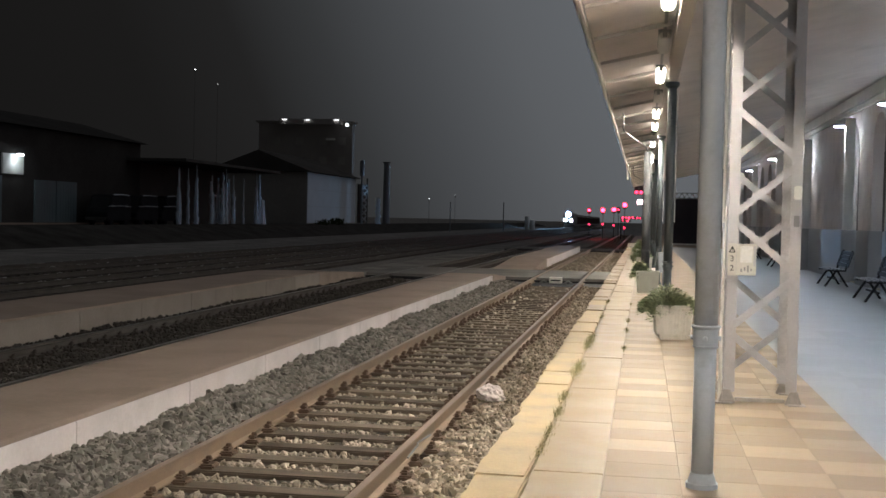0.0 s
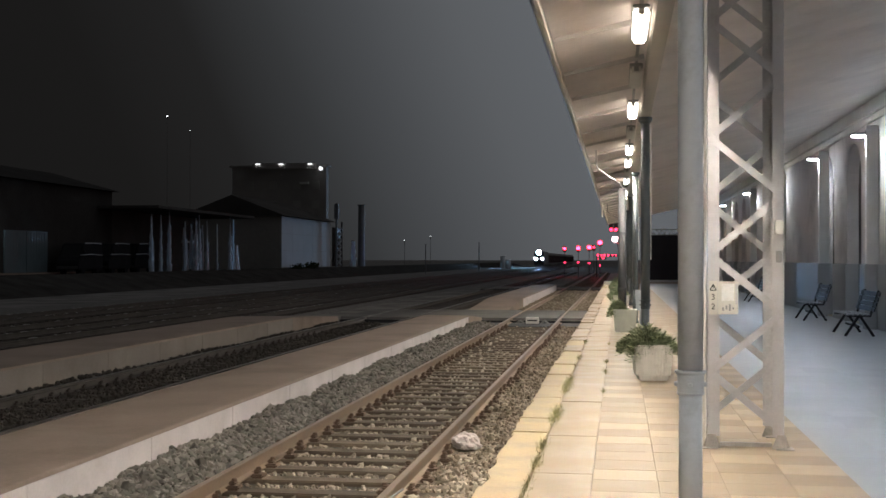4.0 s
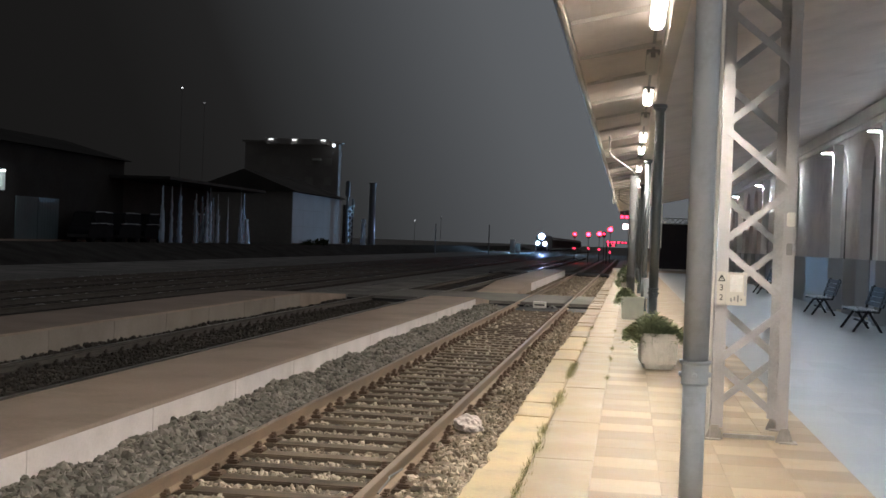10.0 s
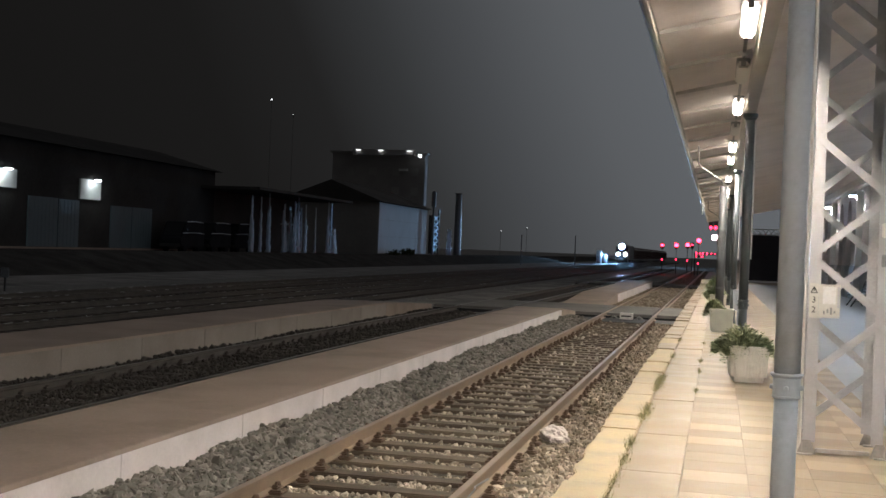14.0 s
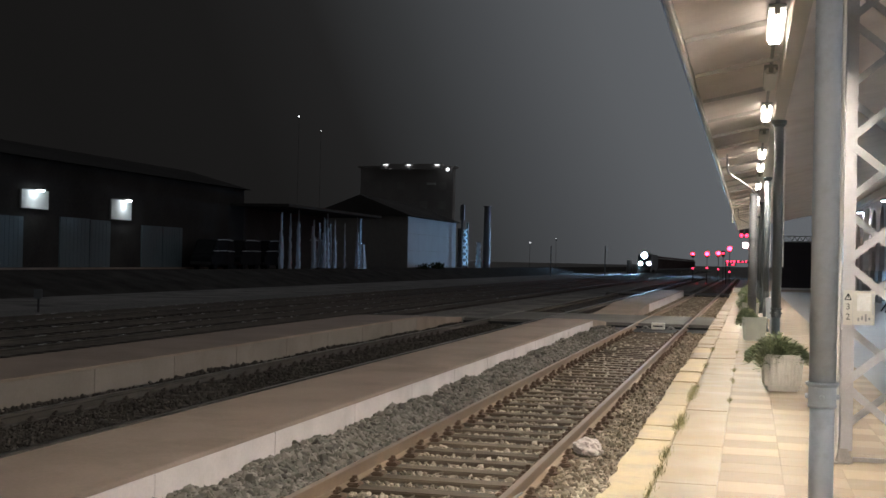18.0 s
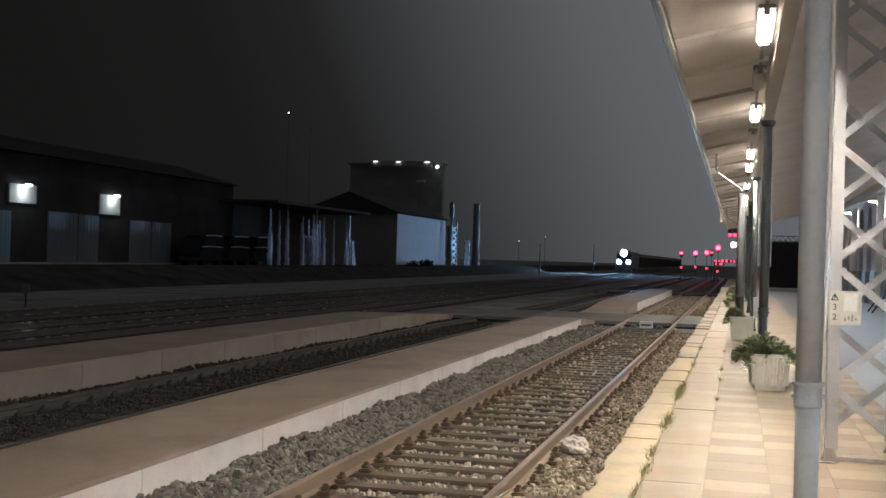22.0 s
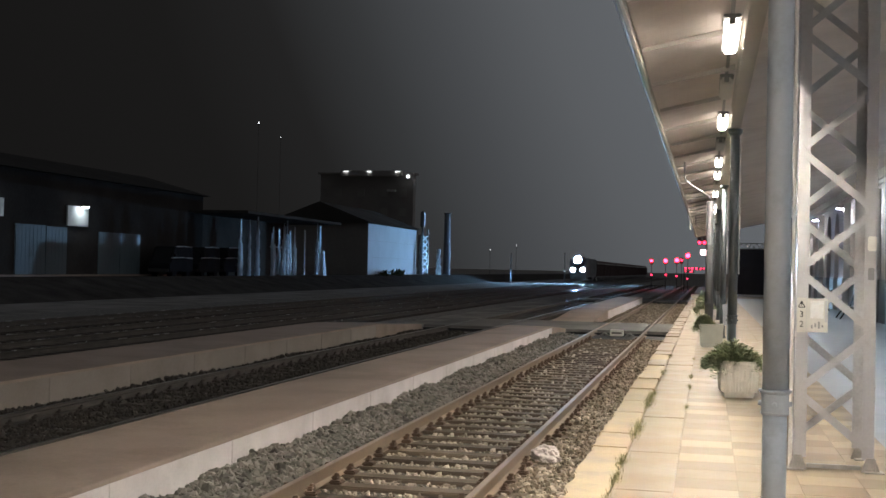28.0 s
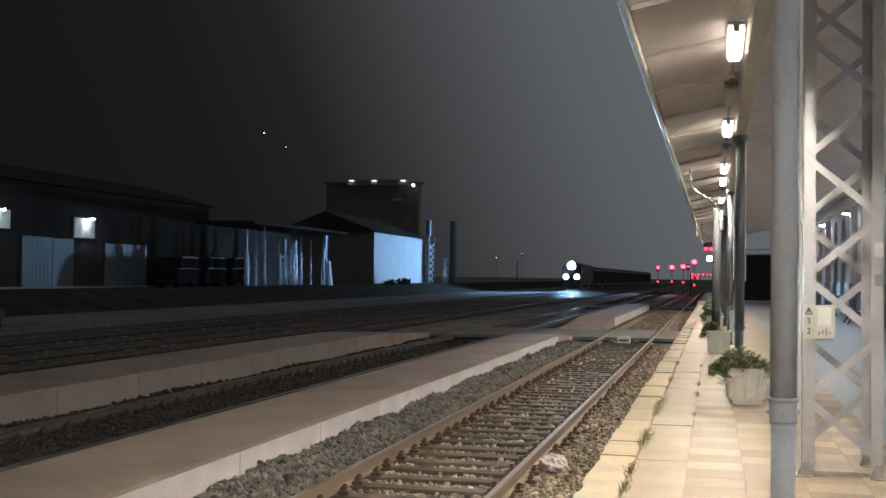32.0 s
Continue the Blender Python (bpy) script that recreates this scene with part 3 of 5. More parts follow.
prism(bm, [(ROOF_EDGE - 0.038 + 0.035 * (math.cos(a) - 1), ROOF_Z + 0.09 + 0.035 * math.sin(a)) for a in [math.pi + k * math.pi / 8 for k in range(9)]], "y", -10, 79)
part("gutter", bm, "gutter", canopy)
rafter = None
for i in range(38):
    yy = -8.6 + i * 2.33
    if rafter is None:
        bm = bmesh.new()
        a, b = ROOF_EDGE + 0.03, 0.30
        prism(bm, [(a, roof_z(a) - 0.015), (a, roof_z(a) + 0.026), (b, roof_z(b) + 0.026), (b, roof_z(b) - 0.035)], "y", -0.018, 0.018)
        rafter = part("rafter", bm, "beam", canopy)
        q = rafter
    else:
        q = new("rafter", rafter.data)
        q.parent = canopy
    q.location = (0, yy, 0)
BEAM_X = 0.392
part("beam", boxes((BEAM_X - 0.075, BEAM_X + 0.075, -10, 79, roof_z(BEAM_X) - 0.34, roof_z(BEAM_X) - 0.325), (BEAM_X - 0.012, BEAM_X + 0.012, -10, 79, roof_z(BEAM_X) - 0.324, roof_z(BEAM_X) - 0.09), (BEAM_X - 0.075, BEAM_X + 0.075, -10, 79, roof_z(BEAM_X) - 0.089, roof_z(BEAM_X) - 0.075)), "beam", canopy, "riveted longitudinal roof beam")

# ---- canopy columns ----
COLUMNS = [-5.0, 6.70, 18.4, 30.1, 41.8, 53.5, 65.2, 76.9]
BEAM_UNDER = roof_z(BEAM_X) - 0.342


def column(y, dark):
    paint = "dark_column" if dark else "column"
    label = "dark grey cast-iron canopy column with collar, far ones toned down" if dark else "blue-grey cast-iron canopy column with bolted collar"
    c = thing("canopy_column", pose(BEAM_X, y, 0), label, "column", "columns under the canopy")
    part("foot", rods(((0, 0, 0), (0, 0, 0.03), 0.095, 0.095), ((0, 0, 0.03), (0, 0, 0.09), 0.085, 0.07), n=28), paint, c, smooth=False)
    part("lower_shaft", rods(((0, 0, 0.088), (0, 0, 0.848), 0.0645, 0.0645), n=32), paint, c, smooth=True)
    part("collar", rods(((0, 0, 0.845), (0, 0, 0.858), 0.074, 0.078), ((0, 0, 0.859), (0, 0, 0.955), 0.0735, 0.0735), ((0, 0, 0.956), (0, 0, 0.974), 0.076, 0.090), ((0, 0, 0.974), (0, 0, 0.982), 0.090, 0.087), n=32), paint, c)
    for k in range(4):
        a = math.radians(-95 + 90 * k)
        p = Vector((math.cos(a), math.sin(a), 0))
        part("bolt", rods((tuple(p * 0.068 + Vector((0, 0, 0.905))), tuple(p * 0.090 + Vector((0, 0, 0.905))), 0.016, 0.012), n=6), paint, c)
    part("upper_shaft", rods(((0, 0, 0.983), (0, 0, BEAM_UNDER - 0.10), 0.0705, 0.0695), n=32), paint, c, smooth=True)
    part("capital", rods(((0, 0, BEAM_UNDER - 0.101), (0, 0, BEAM_UNDER - 0.06), 0.075, 0.10), ((0, 0, BEAM_UNDER - 0.059), (0, 0, BEAM_UNDER - 0.001), 0.11, 0.11), n=28), paint, c)
    pipe = part("cable_pipe", rods(((0.085, 0.02, 1.6), (0.085, 0.02, BEAM_UNDER - 0.12), 0.009)), "white", c, "thin pale cable pipe")
    return c


# columns past the third are coloured dark to offset the strong lamplight
for i, y in enumerate(COLUMNS):
    column(y, i >= 2)


def downpipe(x, y):
    d = thing("downpipe", pose(0, y, 0), "pale drain column with a bent pipe from the gutter", "pipe", "downpipes of the canopy")
    pts = [(-0.50, -2.0, 3.965), (-0.495, -2.0, 3.64), (-0.47, -1.92, 3.58), (-0.40, -1.7, 3.53), (x - 0.06, -0.15, 3.36), (x, 0, 3.26)]
    part("swan_neck", tube_path(bmesh.new(), [Vector(p) for p in pts], 0.021), "lamp_body", d, "thin grey bent pipe")
    part("shaft", rods(((x, 0, 0.0), (x, 0, 3.25), 0.098, 0.092), n=24), "drain", d, smooth=True)
    for z in (0.9, 2.2):
        part("band", rods(((x, 0, z), (x, 0, z + 0.05), 0.108), n=24), "drain", d)


downpipe(0.06, 27.6)
downpipe(0.08, 52.0)
hanger = thing("hanging_pipe", pose(ROOF_EDGE + 0.02, 47.0, 0), "short broken pipe hanging from the canopy edge", "pipe")
part("pipe", rods(((0, 0, ROOF_Z - 0.028), (0.02, 0, ROOF_Z - 0.62), 0.028), n=10), "white", hanger)
part("pipe", rods(((0.08, 2.0, ROOF_Z - 0.028), (0.09, 2.0, ROOF_Z - 0.45), 0.022), n=10), "white", hanger)

# ---- tube lamps in a row under the canopy ----
LAMP_X, TUBE_LEN = 0.21, 1.55


def tube_lamp(y_far, lit):
    m = pose(LAMP_X, y_far - TUBE_LEN / 2, 4.10)
    label = "lit batten lamp with a white diffuser under the canopy" if lit else "unlit batten lamp with a grey diffuser under the canopy"
    ob = thing("batten_lamp", m, label, "lamp", "batten lamps under the canopy")
    h = TUBE_LEN / 2
    part("housing", boxes((-0.085, 0.085, -h, h, -0.035, 0.0), bevel=0.008), "lamp_body", ob)
    part("diffuser", boxes((-0.08, 0.08, -h + 0.03, h - 0.03, -0.112, -0.037), bevel=0.025), "tube_side" if lit else "tube_off", ob, "glowing warm diffuser" if lit else "")
    if lit:
        part("lens", boxes((-0.050, 0.050, -h + 0.06, h - 0.06, -0.1132, -0.1122)), "tube", ob)
    for s in (-1, 1):
        part("clip", boxes((-0.03, 0.03, s * (h - 0.015) - 0.014, s * (h - 0.015) + 0.014, -0.10, -0.037), bevel=0.004), "lamp_body", ob)
    for s in (-0.5, 0.5):
        part("hanger", rods(((0, s, 0.001), (0, s, roof_z(LAMP_X) + 0.03 - 4.10), 0.008), n=8), "lamp_body", ob)
    return ob


for k in range(-6, 19):
    tube_lamp(13.1 + 3.5 * k, k in (-6, -5, -4, -3, -1, 0, 2, 4, 5, 7, 9, 10, 12, 14, 16, 18))
conduit = tagged(mesh_object("cable_tray", boxes((LAMP_X - 0.02, LAMP_X + 0.02, -10, 76, 4.103, 4.112)), "lamp_body"), "narrow metal cable tray above the batten lamps", "cable tray", kind="structure")

# ---- railway tracks ----
def rail_profile():
    return [(-0.035, 0.0), (-0.035, -0.035), (-0.009, -0.05), (-0.009, -0.125), (-0.07, -0.14), (-0.07, -0.152), (0.07, -0.152), (0.07, -0.14), (0.009, -0.125), (0.009, -0.05), (0.035, -0.035), (0.035, 0.0)]


def track(name, xc, y0, y1, near_sleepers, label, steel="rail_dark", wood="sleeper_dark", sleepers=True, head="rail_head"):
    t = thing(name, pose(xc, 0, RAIL_TOP), label, "railway track", "railway tracks", "structure")
    for s in (-1, 1):
        bm = bmesh.new()
        prism(bm, [(s * 0.869 + u, v) for u, v in rail_profile()], "y", y0, y1)
        r = part("rail", bm, steel, t)
        part("rail_head", boxes((s * 0.869 - 0.029, s * 0.869 + 0.029, y0, y1, 0.0006, 0.0042)), head, r, "worn shiny running surface")
    n = int((y1 - max(y0, -2)) / 0.6)
    if not sleepers:
        return t
    first = plate = None
    far = bmesh.new()
    rng = random.Random(int(-xc * 10))
    for i in range(n):
        y = max(y0, -2) + 0.3 + i * 0.6 + rng.uniform(-0.02, 0.02)
        if (38.6 < y < 47.7 or 84.2 < y < 89.2) and xc > -9:
            continue
        if i < near_sleepers:
            if first is None:
                first = part("sleeper", boxes((-1.30, 1.30, -0.12, 0.12, -0.20, -0.155), bevel=0.012), wood, t)
                bm = bmesh.new()
                for s in (-1, 1):
                    for d in (-0.135, 0.135):
                        box(bm, s * 0.869 + d - 0.065, s * 0.869 + d + 0.065, -0.085, 0.085, -0.154, -0.112, bevel=0.014)
                        box(bm, s * 0.869 + d * 0.9 - 0.040, s * 0.869 + d * 0.9 + 0.040, -0.058, 0.058, -0.111, -0.072, bevel=0.016)
                        rod(bm, (s * 0.869 + d * 0.98, 0, -0.075), (s * 0.869 + d * 0.98, 0, -0.048), 0.032, 0.022, n=8)
                plate = part("rail_fastening", bm, "rust" if wood == "sleeper" else wood, first)
                q = first
            else:
                q = new("sleeper", first.data)
                q.parent = t
                p = new("rail_fastening", plate.data)
                p.parent = q
            q.location = (rng.uniform(-0.03, 0.03), y, 0)
            q.rotation_euler = (0, 0, rng.uniform(-0.012, 0.012))
        else:
            box(far, -1.30, 1.30, y - 0.12, y + 0.12, -0.20, -0.155)
    ob = part("far_sleepers", far, wood, t)
    ob["kind"] = "stuff"
    return t


track("railway_track", -2.92, -4, 200, 80, "rusty rails on dark wooden sleepers in stone ballast", "rail", "sleeper")
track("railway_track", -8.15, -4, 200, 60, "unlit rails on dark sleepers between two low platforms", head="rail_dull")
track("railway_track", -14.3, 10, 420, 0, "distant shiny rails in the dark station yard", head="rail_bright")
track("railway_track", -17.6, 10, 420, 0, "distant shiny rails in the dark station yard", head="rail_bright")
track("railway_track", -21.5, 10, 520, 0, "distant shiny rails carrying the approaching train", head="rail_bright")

track_bed = structure(mesh_object("ballast_bed", boxes((-4.80, -0.92, -6, 200, -0.95, -0.660)), "ballast_bed"), "dark bed of crushed stone under the tracks", "ballast")
structure(mesh_object("yard_bed", boxes((-10.05, -6.26, -6, 200, -0.95, -0.66), (-27, -12.05, 2, 520, -0.95, -0.655)), "far_bed"), "blackened stone bed of the unlit yard tracks", "ballast")

rng = np.random.default_rng(5)


def ballast(name, x0, x1, y0, y1, count, lo, hi, height, mat="ballast", label="loose pale crushed stones between and beside the rails", singles=0):
    """Loose stones, thrown more thickly where the camera is near; none where height() gives None."""
    u = rng.uniform(0, 1, count)
    ys = y0 * (y1 / y0) ** u
    xs = rng.uniform(x0, x1, count)
    hs = [height(a, b) for a, b in zip(xs, ys)]
    keep = np.array([h is not None for h in hs])
    zs = np.array([h if h is not None else 0.0 for h in hs]) + rng.uniform(-0.02, 0.015, count)
    size = rng.uniform(lo, hi, count) * np.clip(ys / 14, 1, 1.5) ** 0.5
    spots, size = np.stack([xs, ys, zs], 1)[keep], size[keep]
    order = np.argsort(spots[:, 1])
    spots, size = spots[order], size[order]
    # the nearest stones can be picked up one by one
    if singles:
        shapes = []
        for k in range(12):
            one = pebbles("stone", mat, np.zeros((1, 3)), np.ones(1), rng)
            shapes.append(one.data)
            bpy.data.objects.remove(one)
        for k in range(singles):
            q = new("stone", shapes[k % 12])
            q.parent = track_bed
            q.location, q.scale = spots[k], (size[k],) * 3
            q.rotation_euler = rng.uniform(0, 6.283, 3)
    ob = pebbles(name, mat, spots[singles:], size[singles:], rng)
    return tagged(ob, label, "ballast", kind="stuff")


def between(y):
    """How far from a sleeper's middle, in sleeper steps."""
    f = ((y + 1.7) / 0.6) % 1.0
    return min(f, 1 - f)


def bed_height(x, y):
    d = x + 2.92
    if abs(d) < 0.80:
        return -0.652 if between(y) > 0.30 else None
    if d < -1.0:
        h = min(1.0, (-d - 1.02) / 0.5)
        return -0.655 + 0.135 * h + 0.03 * math.sin(y * 1.7) * h + 0.02 * math.sin(y * 4.1 + 1) * h
    if between(y) < 0.22 and d < 1.28 and math.sin(y * 1.1) < 0.4:
        return None
    return -0.625 + 0.015 * math.sin(y * 2.3)


ballast("shoulder_stones", -4.79, -3.97, 6.0, 38.7, 13000, 0.026, 0.064, bed_height, "shoulder", "grey-green crushed stones heaped against the platform face", 280)
ballast("ballast_stones", -3.70, -2.13, 8.2, 38.7, 7600, 0.018, 0.040, bed_height, singles=280)
ballast("ballast_stones", -1.92, -0.95, 7.6, 12.0, 1900, 0.020, 0.046, bed_height, singles=200)
ballast("ballast_stones", -1.92, -0.95, 12.0, 20.0, 900, 0.020, 0.044, bed_height)
ballast("cess_stones", -1.92, -0.95, 8.6, 38.7, 6400, 0.018, 0.042, bed_height, "cess", "brown dirty stones between the rail and the platform wall")
ballast("ballast_stones", -4.4, -1.1, 48, 84, 3500, 0.03, 0.055, lambda x, y: -0.64, "cess", "brown dirty stones of the track bed beyond the crossing")
# stone colour is darkened here for the shade between the platforms
ballast("yard_stones", -9.98, -6.3, 9, 40, 17000, 0.016, 0.034, lambda x, y: None if x < -9.9 or abs(abs(x + 8.15) - 0.869) < 0.09 else -0.605 + 0.03 * math.sin(y) * math.sin(x * 5), "dark_ballast", "stones toned dark for the shade between two platforms")

# ---- train that comes in on the far track ----
def train():
    t = thing("train", pose(-21.5, 310, RAIL_TOP), "long dark train behind a locomotive with three headlights", "train")
    # the front of the locomotive looks along -y
    bm = bmesh.new()
    side = [(0.0, 1.15), (0.0, 2.25), (0.55, 3.75), (1.1, 4.10), (19.0, 4.10), (19.3, 3.9), (19.3, 1.15)]
    prism(bm, [(a, b) for a, b in side], "x", -1.42, 1.42)
    bmesh.ops.bevel(bm, geom=[e for e in bm.edges], offset=0.10, segments=2, affect="EDGES")
    body = part("locomotive_body", bm, "loco", t)
    for s in (-0.68, 0.68):
        bm = bmesh.new()
        bar(bm, (s, 0.135, 2.50), (s, 0.455, 3.40), 1.15, 0.03, (0, -0.942, 0.335))
        part("windscreen", bm, "glass", body)
    part("side_window", boxes((-1.44, -1.40, 1.5, 2.5, 2.5, 3.3), (1.40, 1.44, 1.5, 2.5, 2.5, 3.3)), "glass", body)
    part("underframe", boxes((-1.35, 1.35, 0.15, 19.1, 0.85, 1.145)), "steel", t)
    part("snow_plough", boxes((-1.3, 1.3, -0.05, 0.12, 0.25, 0.8), bevel=0.02), "steel", t)
    for s in (-0.87, 0.87):
        part("buffer", rods(((s, 0.15, 1.02), (s, -0.42, 1.02), 0.09), ((s, -0.42, 1.02), (s, -0.47, 1.02), 0.23), n=20), "steel", t)
    # lens radii are oversized to stand in for the lamps' glare
    hooded = [(0.0, 0.12, 3.86, 0.50, "headlight"), (-0.84, -0.02, 2.14, 0.33, "marker"), (0.84, -0.02, 2.14, 0.33, "marker")]
    part("lamp_housing", rods(((0, 0.175, 3.86), (0, 1.3, 3.86), 0.55), n=24), "loco", t)
    for x, y, z, r, mat in hooded:
        hood = part("headlight_hood", bmesh.new(), "steel", t)
        bm = bmesh.new()
        bm.from_mesh(hood.data)
        n = 24
        # unseen hood added to narrow the beam; the headlight's is longest
        length = 0.55 if mat == "headlight" else 0.10
        rings = []
        for rr, yy in ((r + 0.03, y + 0.05), (r + 0.03, y - length), (r + 0.012, y - length), (r + 0.012, y + 0.05)):
            rings.append([bm.verts.new((x + rr * math.cos(k * 2 * math.pi / n), yy, z + rr * math.sin(k * 2 * math.pi / n))) for k in range(n)])
        for a, b in zip(rings, rings[1:]):
            for k in range(n):
                bm.faces.new((a[k], a[(k + 1) % n], b[(k + 1) % n], b[k]))
        bm.to_mesh(hood.data)
        bm.free()
        part("lens", rods(((x, y + 0.04, z), (x, y - 0.02, z), r + 0.008), n=24), mat, hood, "glowing white headlight")
    part("roof_equipment", boxes((-0.7, 0.7, 4, 9, 4.101, 4.3), (-0.5, 0.5, 11, 16, 4.101, 4.25), bevel=0.04), "steel", t)
    for y in (3.6, 15.2):
        bogie = part("bogie", boxes((-1.15, 1.15, y - 1.9, y + 1.9, 0.45, 0.84), bevel=0.03), "steel", t)
        for dy in (-1.35, 0, 1.35):
            part("wheelset", rods(((-0.90, y + dy, 0.5), (-0.80, y + dy, 0.5), 0.5), ((0.80, y + dy, 0.5), (0.90, y + dy, 0.5), 0.5), n=24), "steel", bogie)
    for k in range(12):
        y = 20.3 + k * 15.6
        bm = bmesh.new()
        prism(bm, [(-1.4, 1.0), (-1.4, 3.35), (-1.15, 3.75), (-0.5, 3.95), (0.5, 3.95), (1.15, 3.75), (1.4, 3.35), (1.4, 1.0)], "y", y, y + 14.4)
        w = part("wagon", bm, "wagon", t)
        for j in range(9):
            yy = y + 0.3 + j * 1.72
            part("side_rib", boxes((1.401, 1.46, yy, yy + 0.09, 1.05, 3.3)), "wagon", w)
            part("side_rib", boxes((-1.46, -1.401, yy, yy + 0.09, 1.05, 3.3)), "wagon", w)
        # pale colour stands in for the streak of light along the wagon roofs
        part("roof_rail", boxes((1.402, 1.50, y, y + 14.4, 3.30, 3.40), (-1.50, -1.402, y, y + 14.4, 3.30, 3.40)), "white", w, "eaves rail coloured pale for a streak of light")
        part("wagon_frame", boxes((-1.25, 1.25, y + 0.1, y + 14.3, 0.75, 0.997)), "steel", w)
        for dy in (2.4, 12.0):
            for e in (-0.9, 0.9):
                for s in (-1, 1):
                    part("wagon_wheel", rods(((s * 0.85 - 0.05, y + dy + e, 0.46), (s * 0.85 + 0.05, y + dy + e, 0.46), 0.46), n=18), "steel", w)
    return t


the_train = train()


# ---- red signals beyond the platform end ----
def signal(x, y, z, r, small, lower=None, post_x=None, mat="red"):
    ob = thing("railway_signal", pose(x, y, 0), "railway signal showing a red light on a dark post", "signal", "red signals beyond the platforms")
    part("post", rods(((0.0, 0.14, BED), (0.0, 0.14, z + 0.3), 0.035), n=10), "signal_black", ob)
    head = part("signal_head", boxes((-0.20, 0.20, 0.02, 0.13, z - 0.45, z + 0.30), bevel=0.03), "signal_black", ob)
    part("red_lens", rods(((0, 0.02, z), (0, -0.03, z), r), n=20), mat, head, "glowing red lens")
    bm = bmesh.new()
    prism(bm, [((r + 0.05) * math.cos(a), z + (r + 0.05) * math.sin(a)) for a in [k * math.pi / 10 for k in range(11)]] + [((r + 0.03) * math.cos(a), z + (r + 0.03) * math.sin(a)) for a in [k * math.pi / 10 for k in range(10, -1, -1)]], "y", -0.25, 0.015)
    part("visor", bm, "signal_black", head)
    if lower:
        part("lower_lens", rods(((0, 0.10, lower), (0, 0.04, lower), 0.10), n=14), "red_small", ob, "small red repeater lens")
    return ob


for x, y, z, r, lower in ((-6.88, 150, 2.97, 0.16, 1.20), (-5.15, 150, 3.01, 0.23, 1.25), (-3.78, 150, 3.11, 0.23, 1.15), (-2.43, 150, 3.71, 0.26, 0.83)):
    signal(x, y, z, r, False, lower)
signal(-3.22, 151, 3.13, 0.13, True, mat="red_small")
signal(-0.05, 149, 3.63, 0.14, True, 1.05, mat="red_small")

gantry = thing("signal_gantry", pose(0, 152, 0), "dark signal gantry with pink lights and a white indicator", "signal")
part("post", rods(((1.2, 0, BED), (1.2, 0, 6.4), 0.10), n=12), "signal_black", gantry)
part("arm", rods(((1.2, 0, 6.1), (-1.6, 0, 6.1), 0.05), n=8), "signal_black", gantry)
for x, z in ((-1.05, 5.40), (-0.45, 5.40), (0.43, 5.70)):
    lamp = part("lamp_case", boxes((x - 0.26, x + 0.26, -0.16, -0.03, z - 0.26, z + 0.8), bevel=0.03), "signal_black", gantry)
    part("lens", rods(((x, -0.165, z), (x, -0.20, z), 0.20), n=16), "red_small", lamp, "glowing pink-red lens")
sign_case = part("indicator", boxes((-0.90, -0.28, -0.20, -0.04, 3.85, 4.5), bevel=0.05), "white_lens", gantry, "glowing white route indicator")
part("indicator_arm", boxes((-0.27, 0.45, -0.19, -0.08, 4.15, 4.32), bevel=0.02), "white_lens", gantry)

barrier = thing("lamp_barrier", pose(0, 147, 0), "low barrier carrying a row of small red lamps", "barrier")
part("rail", boxes((-2.9, 0.2, 0.05, 0.13, 1.95, 2.2)), "signal_black", barrier)
for x in (-2.8, 0.1):
    part("post", boxes((x - 0.05, x + 0.05, 0.132, 0.22, BED, 2.2)), "signal_black", barrier)
for i, x in enumerate((-2.62, -2.2, -1.85, -1.35, -0.85, -0.45)):
    part("lamp", rods(((x, 0.049, 2.1), (x, 0.0, 2.1), 0.12 if i in (0, 2, 3) else 0.085), n=14), "red_small", barrier, "small glowing red lamp")
for i, x in enumerate((-2.6, -2.05, -1.9)):
    part("lamp", rods(((x, 0.049, 1.72), (x, 0.0, 1.72), 0.07), n=12), "red_small", barrier)
part("lower_rail", boxes((-2.8, -1.6, 0.05, 0.131, 1.6, 1.8)), "signal_black", barrier)

# ---- screen and lattice beam across the platform end ----
screen = thing("dark_hoarding", pose(0, 86.5, 0), "large black hoarding closing the platform end", "hoarding")
part("board", boxes((2.1, 4.75, 0, 0.10, 0.12, 3.36), bevel=0.01), "hoarding", screen)
part("base_strip", boxes((2.1, 4.75, -0.03, 0.12, 0.0, 0.118), bevel=0.01), "white", screen, "white painted base strip")
part("top_strip", boxes((2.1, 4.75, -0.03, 0.12, 3.364, 3.42), bevel=0.01), "white", screen, "white painted top edge")
part("post", boxes((1.98, 2.095, -0.02, 0.12, 0, 3.85)), "mast", screen)
part("post", boxes((4.755, 4.90, -0.02, 0.12, 0, 3.85)), "mast", screen)
lattice = bmesh.new()
for i in range(7):
    a = 2.1 + i * 0.37
    bar(lattice, (a, 0.05, 3.43), (a + 0.185, 0.05, 3.74), 0.05, 0.04)
    bar(lattice, (a + 0.185, 0.05, 3.74), (a + 0.37, 0.05, 3.43), 0.05, 0.04)
part("lattice", lattice, "white", screen)
part("top_chord", boxes((1.98, 4.9, 0.02, 0.08, 3.74, 3.80)), "white", screen)

end_block = mesh_object("end_block", boxes((-0.98, -0.18, 75.0, 75.6, 0.004, 0.24), bevel=0.03), "white")
tagged(end_block, "white painted concrete block at the platform end", "block")

